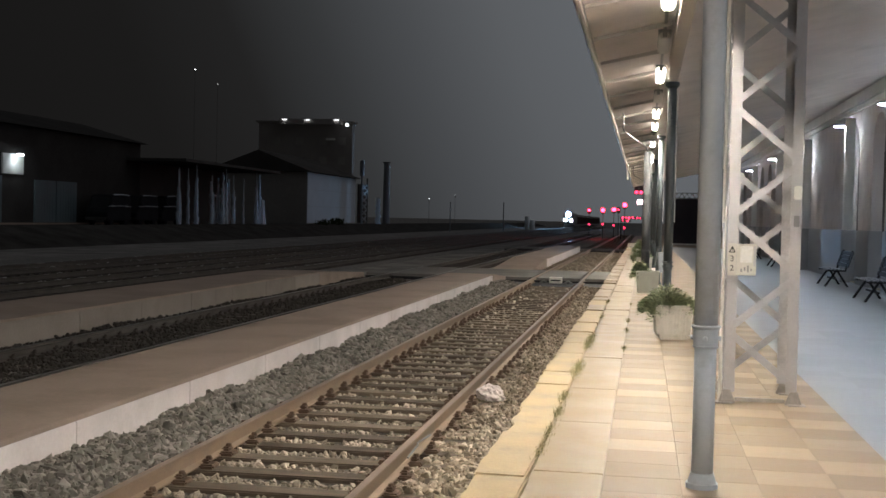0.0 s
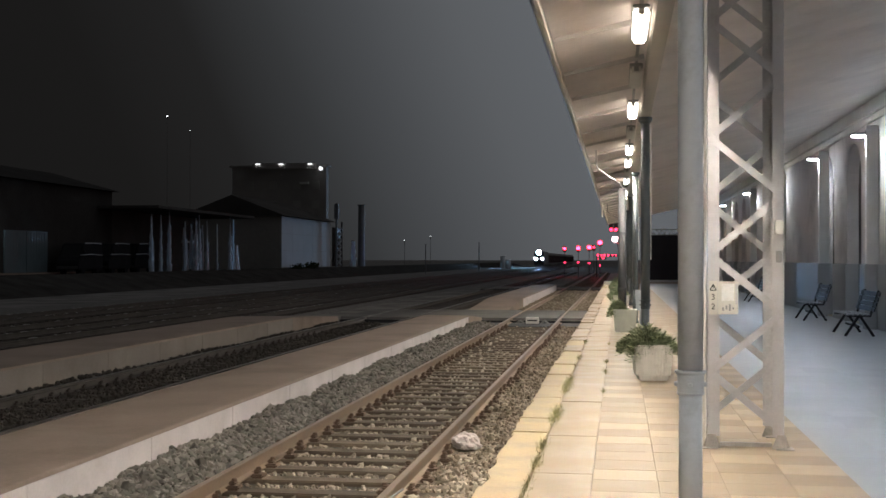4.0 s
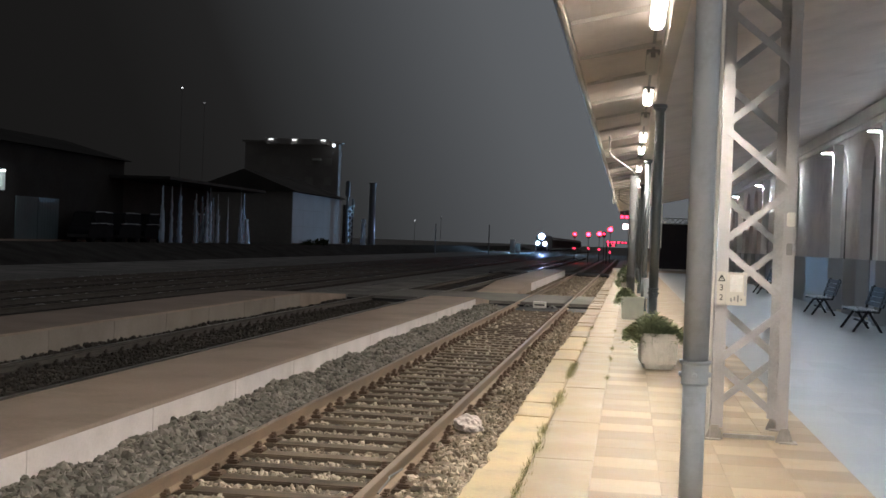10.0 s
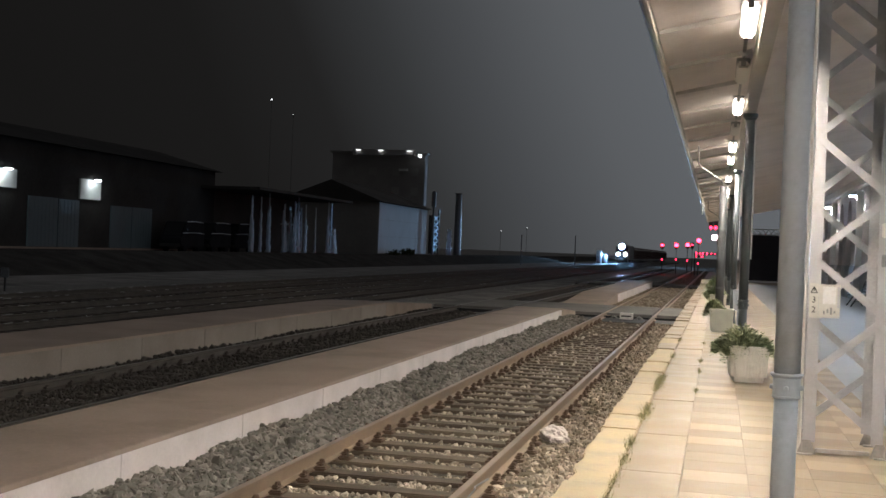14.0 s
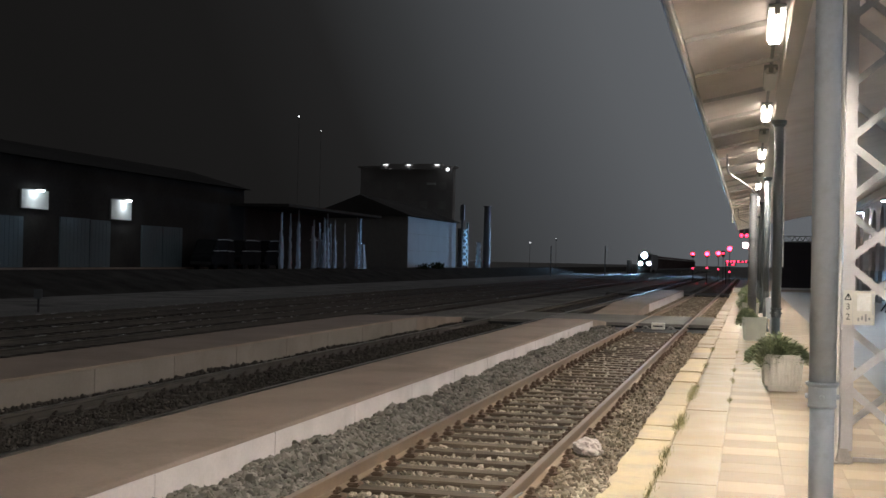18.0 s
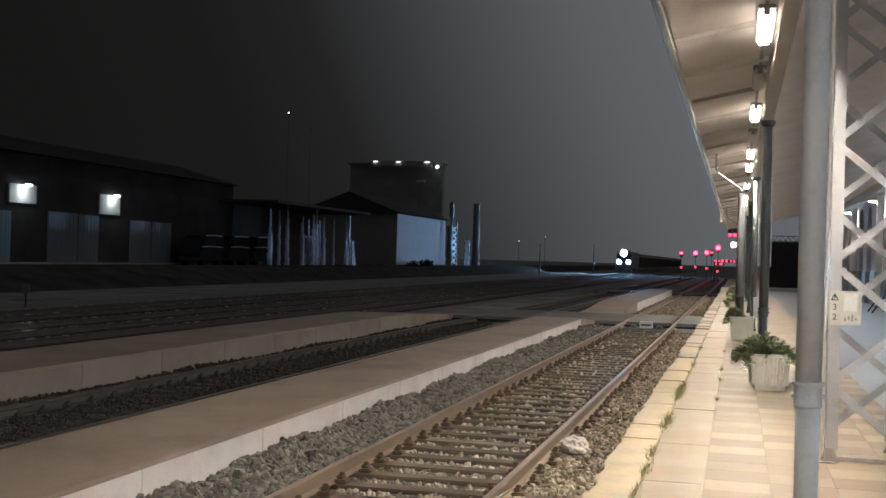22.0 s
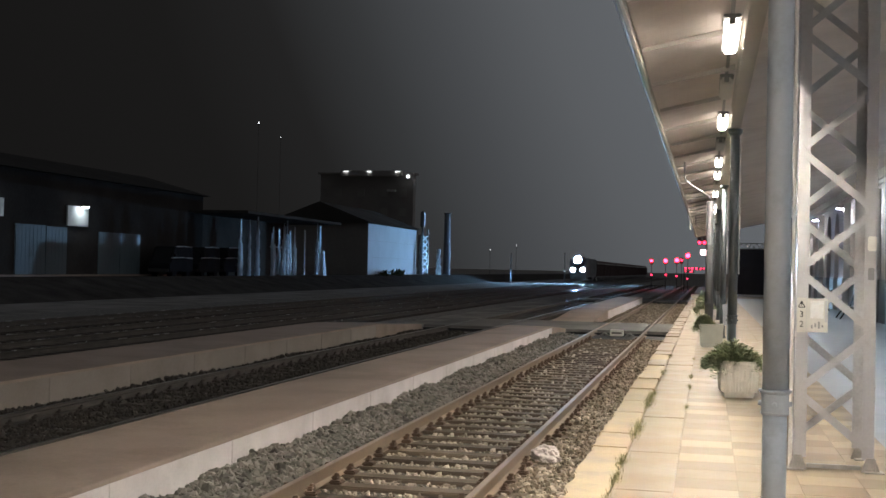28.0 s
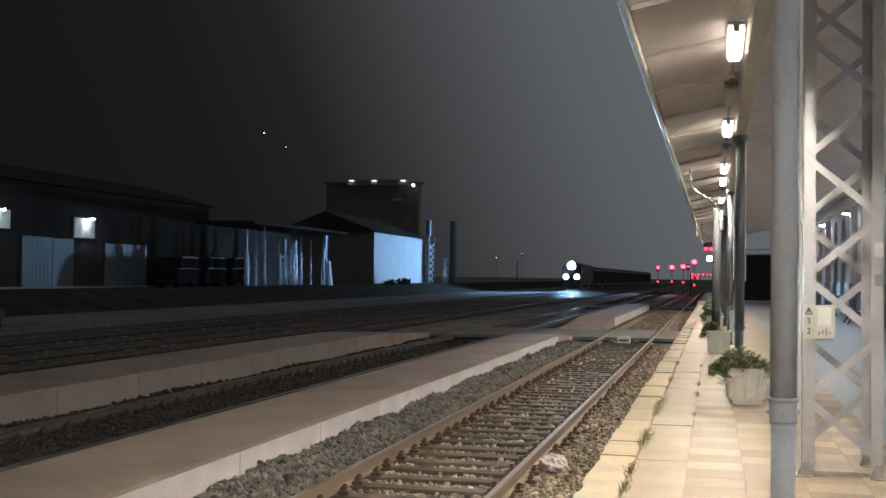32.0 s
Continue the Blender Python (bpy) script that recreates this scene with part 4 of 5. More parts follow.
# ---- lattice mast that stands on the platform ----
def lattice_mast(x0, x1, y0, y1, top):
    ob = thing("lattice_mast", pose(0, 0, 0), "pale grey steel lattice mast with zigzag bracing", "mast")
    leg = 0.095
    for x, sx in ((x0, 1), (x1, -1)):
        for y, sy in ((y0, 1), (y1, -1)):
            bm = bmesh.new()
            box(bm, min(x, x + sx * leg), max(x, x + sx * leg), min(y, y + sy * 0.010), max(y, y + sy * 0.010), 0.10, top, bevel=0.003)
            box(bm, min(x, x + sx * 0.010), max(x, x + sx * 0.010), min(y + sy * 0.0105, y + sy * leg), max(y + sy * 0.0105, y + sy * leg), 0.10, top, bevel=0.003)
            part("leg", bm, "mast" if y == y0 else "mast_back", ob)
            # foot plates and gussets
            foot = bmesh.new()
            prism(foot, [(x - sx * 0.045, 0.0), (x - sx * 0.045, 0.012), (x - sx * 0.006, 0.12), (x + sx * 0.06, 0.12), (x + sx * 0.10, 0.012), (x + sx * 0.10, 0.0)], "y", y - sy * 0.016, y - sy * 0.004)
            prism(foot, [(y - sy * 0.05, 0.0), (y - sy * 0.05, 0.012), (y - sy * 0.017, 0.11), (y + sy * 0.06, 0.11), (y + sy * 0.13, 0.012), (y + sy * 0.16, 0.0)], "x", x - sx * 0.016, x - sx * 0.004)
            box(foot, x - 0.075, x + 0.075, y - 0.075, y + 0.075, 0.0, 0.011)
            part("foot_gusset", foot, "mast_dark", ob, "dirty dark foot plate")
    p = 1.0
    w = 0.062
    for face, (y, s, phase) in enumerate(((y0 - 0.006, 1, 0.0), (y1 + 0.006, -1, 0.5))):
        z, left = 0.15, phase > 0
        for k in range(int(top / p * 2)):
            za, zb = z + 0.03, z + p / 2 - 0.03
            a = (x0 + 0.05 if left else x1 - 0.05, y, za)
            b = (x1 - 0.05 if left else x0 + 0.05, y, zb)
            part("brace", bar(bmesh.new(), a, b, w, 0.009, (0, 1, 0)), "mast_back" if face else "mast", ob)
            z, left = z + p / 2, not left
    for x, phase in ((x0 - 0.006, 1), (x1 + 0.006, 0)):
        z, left = 0.15, bool(phase)
        for k in range(int(top / p * 2)):
            a = (x, y0 + 0.05 if left else y1 - 0.05, z + 0.03)
            b = (x, y1 - 0.05 if left else y0 + 0.05, z + p / 2 - 0.03)
            part("brace", bar(bmesh.new(), a, b, w * 0.85, 0.009, (1, 0, 0)), "mast", ob)
            z, left = z + p / 2, not left
    part("base_rail", boxes((x0 + 0.1, x1 - 0.1, y0 - 0.002, y0 + 0.04, 0.015, 0.05), bevel=0.004), "mast_dark", ob)
    part("cable_pipe", rods(((x0 - 0.03, y0 + 0.02, 0.02), (x0 - 0.03, y0 + 0.02, 1.0), 0.016), ((x0 - 0.03, y0 + 0.02, 1.0), (x0 - 0.015, y0 + 0.02, 1.75), 0.010)), "white", ob, "thin white cable pipe")
    part("switch_box", boxes((x1 - 0.075, x1 - 0.005, y0 - 0.05, y0 - 0.012, 1.82, 1.94), bevel=0.008), "white", ob, "small white switch box")
    part("cover_plate", boxes((x1 - 0.07, x1 - 0.02, y0 - 0.022, y0 - 0.012, 1.58, 1.68), bevel=0.005), "lamp_body", ob)
    return ob


MX0, MX1, MY0, MY1 = 0.745, 1.375, 10.22, 10.92
lattice_mast(MX0, MX1, MY0, MY1, 7.5)


def glyph(text, size, x, y, z, name, parent):
    c = bpy.data.curves.new(name, "FONT")
    c.body, c.size, c.extrude, c.align_x, c.align_y = text, size, 0.0015, "CENTER", "CENTER"
    c.materials.append(M["ink"])
    ob = new(name, c)
    ob.parent = parent
    ob.matrix_basis = pose(x, y, z, 90, 0, 0)
    return ob


number_sign = thing("number_sign", pose(MX0 + 0.040, MY0 - 0.030, 1.285), "cream mast plate with black warning triangle and number 32", "sign")
part("plate", boxes((-0.036, 0.036, 0.0, 0.006, -0.148, 0.138), bevel=0.002), "sign", number_sign)
glyph("3", 0.072, 0, -0.002, 0.0, "digit", number_sign)
glyph("2", 0.072, 0, -0.002, -0.082, "digit", number_sign)
bm = bmesh.new()
for a, b in (((-0.026, 0.06), (0.026, 0.06)), ((0.026, 0.06), (0, 0.110)), ((0, 0.110), (-0.026, 0.06))):
    bar(bm, (a[0], -0.002, a[1]), (b[0], -0.002, b[1]), 0.008, 0.003)
bar(bm, (0.0, -0.002, 0.072), (0.0, -0.002, 0.098), 0.008, 0.003)
part("triangle", bm, "ink", number_sign, "black warning triangle")

notice = thing("notice_board", pose(MX0 + 0.165, MY0 - 0.030, 1.285), "faded cream notice plate with worn picture marks", "sign")
part("plate", boxes((-0.085, 0.085, 0.0, 0.006, -0.145, 0.135), bevel=0.003), "sign", notice)
part("paper", boxes((-0.055, 0.05, -0.003, -0.001, -0.03, 0.115), bevel=0.0), "paper", notice)
bm = bmesh.new()
for i in range(4):
    box(bm, -0.05 + i * 0.028, -0.035 + i * 0.028, -0.003, -0.001, -0.115 + 0.012 * (i % 2), -0.085 + 0.014 * (i % 3))
part("print_bar", bm, "lamp_body", notice)
part("edge_strip", boxes((0.060, 0.078, -0.003, -0.001, -0.06, 0.115)), "mast", notice)


# ---- planters ----
def shrub(parent, w, d, z, h, seed, count=800, name="foliage"):
    """Feathery low juniper: many small pointed sprays over drooping stems."""
    rg = random.Random(seed)
    vs, fs = [], []
    for i in range(count):
        a = rg.uniform(0, 6.283)
        rad = rg.uniform(0, 1) ** 0.6
        lob = 1 + 0.28 * math.sin(3 * a + seed) + 0.15 * math.sin(7 * a)
        x, y = math.cos(a) * rad * w * lob, math.sin(a) * rad * d * lob
        zz = z + h * (1 - rad ** 1.7) * rg.uniform(0.1, 1.15) * (1 + 0.25 * math.sin(5 * a + seed)) - 0.13 * rad * rg.random() ** 2
        p = Vector((x, y, zz))
        out = Vector((math.cos(a) * (0.4 + rad), math.sin(a) * (0.4 + rad), rg.uniform(-0.3, 0.9))).normalized()
        ln, wd = rg.uniform(0.04, 0.11), rg.uniform(0.005, 0.010)
        u = out.cross(Vector((rg.uniform(-1, 1), rg.uniform(-1, 1), 1))).normalized() * wd
        k = len(vs)
        vs += [p, p + out * ln * 0.5 + u, p + out * ln, p + out * ln * 0.5 - u]
        fs += [(k, k + 1, k + 2), (k, k + 2, k + 3)]
    ob = scatter_mesh(name, "leaf", [tuple(v) for v in vs], fs)
    ob.parent = parent
    return ob


def planter(x, y, turn, size, high, mat, label, fluted, seed, spread, lush, aside=0.07):
    ob = thing("planter", pose(x, y, 0, 0, 0, turn), label, "planter", "planters on the platform")
    s, t = size / 2, size / 2 * 0.88
    bm = bmesh.new()
    outer_b = [bm.verts.new((sx * t, sy * t, 0.03)) for sx, sy in ((-1, -1), (1, -1), (1, 1), (-1, 1))]
    outer_t = [bm.verts.new((sx * s, sy * s, high)) for sx, sy in ((-1, -1), (1, -1), (1, 1), (-1, 1))]
    inner_t = [bm.verts.new((sx * (s - 0.035), sy * (s - 0.035), high)) for sx, sy in ((-1, -1), (1, -1), (1, 1), (-1, 1))]
    inner_b = [bm.verts.new((sx * (s - 0.05), sy * (s - 0.05), high - 0.09)) for sx, sy in ((-1, -1), (1, -1), (1, 1), (-1, 1))]
    bm.faces.new(outer_b[::-1])
    for a, b in ((outer_b, outer_t), (outer_t, inner_t), (inner_t, inner_b)):
        for i in range(4):
            bm.faces.new((a[i], a[(i + 1) % 4], b[(i + 1) % 4], b[i]))
    bm.faces.new(inner_b)
    part("tub", bm, mat, ob)
    part("foot_rim", boxes((-t * 0.97, t * 0.97, -t * 0.97, t * 0.97, 0.0, 0.028), bevel=0.008), mat, ob)
    if fluted:
        for side in range(4):
            turn_m = Matrix.Rotation(side * math.pi / 2, 4, "Z")
            for k in range(9):
                u = (k - 4) * size * 0.103
                bm = bar(bmesh.new(), (u * 0.9, -t - 0.006 - 0.06 * (s - t), 0.07), (u, -s - 0.006 + 0.06 * (s - t), high - 0.03), size * 0.052, 0.062, (0, 1, 0))
                q = part("rib", bm, mat, ob)
                q.matrix_basis = turn_m
    part("soil", boxes((-s + 0.052, s - 0.052, -s + 0.052, s - 0.052, high - 0.088, high - 0.045)), "soil", ob)
    bush = shrub(ob, spread, spread * 0.8, high - 0.015, lush, seed, 5600, "shrub")
    bush.location = (-aside, 0.03, 0)
    hang = shrub(ob, 0.075, 0.09, high - 0.12, 0.14, seed + 3, 300, "trailing_sprig")
    hang["kind"] = "stuff"
    hang.location = (-s - 0.01, -s * 0.6, 0)
    return ob


planter(0.425, 15.95, 6, 0.43, 0.47, "planter", "cream fluted planter holding a low dark juniper", True, 3, 0.34, 0.21)
planter(0.12, 26.45, 0, 0.52, 0.50, "planter_green", "plain pale green planter with sparse foliage", False, 8, 0.15, 0.15, 0.17)
planter(0.05, 37.5, 0, 0.5, 0.48, "planter", "cream planter with dark shrub farther along", False, 12, 0.26, 0.3)
planter(-0.05, 49.0, 0, 0.5, 0.48, "planter", "cream planter with dark shrub farther along", False, 15, 0.26, 0.3)

bin_post = thing("litter_bin", pose(0.52, 29.6, 0), "narrow grey litter bin on a post beside a column", "bin")
part("post", rods(((0, 0, 0), (0, 0, 1.0), 0.025)), "column", bin_post)
part("bucket", rods(((0, -0.12, 0.35), (0, -0.12, 0.85), 0.12, 0.14), n=20), "column", bin_post)


# ---- benches along the wall ----
def bench(x, y, length, turn=0):
    ob = thing("platform_bench", pose(x, y, 0, 0, 0, turn), "dark metal bench with slatted seat and splayed legs", "bench", "benches along the station wall")
    h = length / 2
    for k in range(5):
        part("seat_slat", boxes((-0.25 + k * 0.095, -0.175 + k * 0.095, -h, h, 0.44, 0.468), bevel=0.006), "seat", ob)
    for k in range(4):
        q = part("back_slat", boxes((-0.012, 0.012, -h, h, 0.0, 0.098), bevel=0.005), "bench", ob)
        q.matrix_basis = pose(0.26 + 0.035 * k, 0, 0.52 + 0.105 * k, 0, 14, 0)
    for yy in (-h + 0.25, h - 0.25):
        part("leg", bar(bmesh.new(), (-0.28, yy, 0.0), (0.0, yy, 0.43), 0.05, 0.04), "bench", ob)
        part("leg", bar(bmesh.new(), (0.30, yy, 0.0), (0.02, yy, 0.43), 0.05, 0.04), "bench", ob)
        part("back_post", bar(bmesh.new(), (0.22, yy, 0.41), (0.40, yy, 0.96), 0.045, 0.035), "bench", ob)
        part("seat_bearer", boxes((-0.25, 0.24, yy - 0.02, yy + 0.02, 0.405, 0.438)), "bench", ob)
    part("stretcher", boxes((-0.02, 0.02, -h + 0.25, h - 0.25, 0.18, 0.22)), "bench", ob)
    return ob


for x, y in ((5.05, 32.6), (4.95, 26.3), (5.1, 46.5), (5.1, 56.5)):
    bench(x, y, 1.9)

# ---- litter and weeds ----
bm = bmesh.new()
bmesh.ops.create_icosphere(bm, subdivisions=4, radius=0.2)
for v in bm.verts:
    p = v.co.copy()
    k = 1 + 0.35 * noise.noise(p * 6) + 0.22 * noise.noise(p * 17 + Vector((3, 1, 7)))
    v.co = Vector((p.x * k * 0.85, p.y * k * 0.8, max(-0.06, p.z * k * 0.58)))
bag = mesh_object("plastic_bag", bm, "bag")
bag.location = (-1.76, 13.55, -0.53)
tagged(bag, "crumpled whitish plastic bag lying beside the rail", "litter")
wire = mesh_object("bent_wire", tube_path(bmesh.new(), [Vector(p) for p in ((-1.98, 9.55, -0.52), (-1.93, 9.75, -0.44), (-1.97, 9.95, -0.46), (-1.90, 10.2, -0.43))], 0.009), "lamp_body")
tagged(wire, "grey bent wire beside the rail", "wire")

cross_box = thing("track_box", pose(-2.98, 40.55, 0), "white cable box lying between the rails at the crossing", "box")
part("case", boxes((-0.22, 0.22, 0, 0.3, -0.62, -0.40), bevel=0.015), "white", cross_box)
part("slot", boxes((-0.17, 0.17, -0.006, -0.002, -0.53, -0.48)), "ink", cross_box)
for x in (-3.4, -2.55):
    j = mesh_object("cable_joint", tube_path(bmesh.new(), [Vector(p) for p in ((x - 0.15, 40.75, -0.63), (x, 40.65, -0.52), (x + 0.15, 40.8, -0.63))], 0.035), "lamp_body")
    tagged(j, "short grey cable loop beside the crossing", "cable", "cable loops at the crossing")


def weeds(name, spots, h, seed, blades=26):
    rg = random.Random(seed)
    vs, fs = [], []
    for x, y, z, s in spots:
        for i in range(blades):
            a = rg.uniform(0, 6.283)
            p = Vector((x + rg.gauss(0, 0.022) * s, y + rg.gauss(0, 0.20) * s, z))
            tip = p + Vector((math.cos(a) * 0.6, math.sin(a) * 0.6, 1)) * h * s * rg.uniform(0.15, 1.0)
            u = Vector((-math.sin(a), math.cos(a), 0)) * 0.0022
            k = len(vs)
            vs += [tuple(p - u), tuple(p + u), tuple(tip)]
            fs.append((k, k + 1, k + 2))
    ob = scatter_mesh(name, "leaf_near", vs, fs)
    return tagged(ob, "sparse dry weeds growing in the platform joints", "weeds", kind="stuff")


tufts = [(-0.65, 7.6, 0.8), (-0.65, 8.3, 0.9), (-0.645, 9.25, 1.1), (-0.66, 10.1, 1.0), (-0.65, 11.9, 1.3), (-0.64, 12.1, 1.2), (-0.66, 12.45, 1.0), (-0.65, 14.5, 1.1), (-0.66, 14.9, 1.4), (-0.65, 15.3, 1.3), (-0.65, 15.8, 0.9), (-0.65, 19.2, 1.0), (-0.65, 23.0, 1.0), (-0.205, 14.4, 0.7), (-0.205, 16.9, 0.8), (-0.205, 18.6, 0.8), (-0.205, 22.5, 0.7)]
weeds("weeds", [(x, y, -0.01, k) for x, y, k in tufts], 0.065, 4, 150)


# ---- buildings, posts and lights across the yard ----
# long goods shed parallel to the tracks
SHED_X = -45.0
shed = thing("goods_shed", pose(0, 0, 0), "long dark goods shed with grey-green sheet doors", "building")
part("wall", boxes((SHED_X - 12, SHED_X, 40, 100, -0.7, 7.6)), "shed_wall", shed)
bm = bmesh.new()
prism(bm, [(SHED_X - 12.5, 7.61), (SHED_X - 6, 9.4), (SHED_X + 0.6, 7.61)], "y", 39.5, 100.5)
part("roof", bm, "zinc", shed)
for a, b, z in ((53.5, 59.5, 3.8), (62.0, 66.0, 3.8), (70.2, 73.8, 3.95), (73.9, 76.6, 3.9), (81.2, 84.4, 3.75), (84.5, 87.8, 3.75)):
    door = part("sheet_door", boxes((SHED_X + 0.004, SHED_X + 0.10, a, b, 0.55, z)), "shed", shed, "ribbed grey-green sheet door")
    ribs = bmesh.new()
    n = int((b - a) / 0.45)
    for k in range(n):
        yy = a + 0.2 + k * (b - a - 0.3) / n
        box(ribs, SHED_X + 0.101, SHED_X + 0.112, yy, yy + 0.12, 0.6, z - 0.05)
    part("sheet_rib", ribs, "shed", door)
part("loading_sill", boxes((SHED_X + 0.004, SHED_X + 0.5, 45, 95, 0.40, 0.53)), "concrete", shed)
# each lamp's pool of light on the wall is built as a white panel
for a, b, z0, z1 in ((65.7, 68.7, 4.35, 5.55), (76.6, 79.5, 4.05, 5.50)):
    part("wall_panel", boxes((SHED_X + 0.004, SHED_X + 0.12, a, b, z0, z1)), "lamplight_white", shed, "white panel put in for the lamp's pool of light")


def yard_lamp(y, z):
    ob = thing("shed_lamp", pose(SHED_X + 0.125, y, z), "bright cool lamp on an arm over a white panel", "lamp", "lamps on the goods shed")
    part("arm", rods(((0, 0, 0.12), (0.45, 0.1, 0.22), 0.03), n=8), "steel", ob)
    part("head", boxes((0.25, 0.65, -0.15, 0.25, 0.12, 0.2)), "steel", ob)
    part("lens", boxes((0.28, 0.62, -0.12, 0.22, 0.05, 0.117), bevel=0.01), "far_lamp", ob, "glowing cool-white lens")


yard_lamp(67.0, 5.42)
yard_lamp(78.2, 5.36)

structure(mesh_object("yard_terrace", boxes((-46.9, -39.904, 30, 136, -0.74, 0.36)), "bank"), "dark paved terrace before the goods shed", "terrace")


def van(y, tall):
    """A dark van seen from its side, long along the tracks."""
    ob = thing("parked_van", pose(-43.0, y, 0.36), "dark parked van with bright bars for its glints", "van", "vans parked before the goods shed")
    z = tall
    bm = bmesh.new()
    prism(bm, [(-2.2, 0.40), (-2.25, 1.05), (-1.95, 1.30), (-1.30, z - 0.12), (-1.0, z), (1.9, z), (2.15, z - 0.15), (2.25, 0.9), (2.2, 0.40)], "x", -0.92, 0.92)
    bmesh.ops.bevel(bm, geom=[e for e in bm.edges], offset=0.07, segments=2, affect="EDGES")
    body = part("body", bm, "van", ob)
    for a, b in ((-1.35, -0.35), (-0.25, 0.85), (0.95, 1.9)):
        part("window", boxes((0.921, 0.935, a, b, z - 0.85, z - 0.25), bevel=0.004), "van", body)
    part("windscreen", bar(bmesh.new(), (0, -1.91, 1.38), (0, -1.36, z - 0.18), 1.5, 0.02, (0, -0.86, 0.5)), "black", body)
    # bright bars put in for headlight glints, as the paint itself reflects nothing
    part("roof_glint", rods(((0.90, -1.0, z - 0.02), (0.90, 0.5, z + 0.02), 0.035), ((0.90, 0.5, z + 0.02), (0.90, 1.95, z - 0.03), 0.035), n=8), "glint_bar", body, "bright bar for the glint along the roof")
    part("belt_glint", rods(((0.935, -1.9, z - 0.95), (0.94, 0.2, z - 0.90), 0.028), ((0.94, 0.2, z - 0.90), (0.935, 2.1, z - 0.95), 0.028), n=8), "glint_bar", body, "bright bar for the glint below the windows")
    for a in (-1.35, 1.35):
        for e in (-1, 1):
            wheel = part("wheel", rods(((e * 0.66, a, 0.33), (e * 0.90, a, 0.33), 0.33), n=20), "van", ob)
            part("hub", rods(((e * 0.901, a, 0.33), (e * 0.915, a, 0.33), 0.19), n=16), "van", wheel)
    part("bumper", boxes((-0.9, 0.9, -2.34, -2.26, 0.42, 0.68), bevel=0.03), "steel", ob)
    part("mirror", boxes((0.93, 1.12, -1.55, -1.42, z - 0.85, z - 0.62), bevel=0.03), "black", ob)
    return ob


for y, tall in ((89.6, 2.5), (95.2, 2.55), (100.4, 2.6)):
    van(y, tall)

# open shelter with pale steel posts, caught by the train's light
shelter = thing("yard_shelter", pose(0, 0, 0), "open yard shelter with pale steel posts and cladding strips", "shelter")
part("roof", boxes((-45.5, -39.4, 97, 124, 6.0, 6.25)), "far_dark", shelter)
rg = random.Random(21)
for y, w, low, tall in ((99.4, 0.22, 3.8, 5.4), (102.0, 0.16, 4.4, 5.6), (104.0, 0.22, 4.8, 5.99), (107.9, 0.20, 3.6, 5.2), (110.6, 0.24, 4.0, 5.6), (112.0, 0.26, 4.6, 5.99), (114.2, 0.18, 3.9, 5.4), (117.0, 0.12, 3.4, 5.2), (121.1, 0.22, 4.4, 5.99)):
    x = -41.0 - rg.uniform(0, 0.3)
    part("post", rods(((x, y, -0.7), (x, y, tall), 0.09, 0.06), n=12), "wrap", shelter, smooth=True)
    bm = bmesh.new()
    rings = []
    for j in range(29):
        z = 0.4 + (low - 0.4) * j / 28
        sway = 0.05 * math.sin(z * 5 + y)
        row = []
        for k in range(18):
            ang = k * math.pi / 9
            rad = w * (1.25 - 0.55 * j / 28) * (0.75 + 0.16 * math.sin(5 * ang + 1.2 * math.sin(z * 2 + y)) + 0.12 * math.sin(4 * ang + z * 9 + y) + 0.10 * math.sin(7 * ang - z * 13))
            row.append(bm.verts.new((x + rad * math.cos(ang), y + sway + rad * math.sin(ang), z)))
        rings.append(row)
    for p, q in zip(rings, rings[1:]):
        for k in range(18):
            bm.faces.new((p[k], p[(k + 1) % 18], q[(k + 1) % 18], q[k]))
    part("wrapped_foot", bm, "film", shelter, "shiny wrapped lower post", smooth=True)
part("top_rail", boxes((-41.95, -41.85, 109.1, 114.2, 3.2, 3.34)), "wrap", shelter)
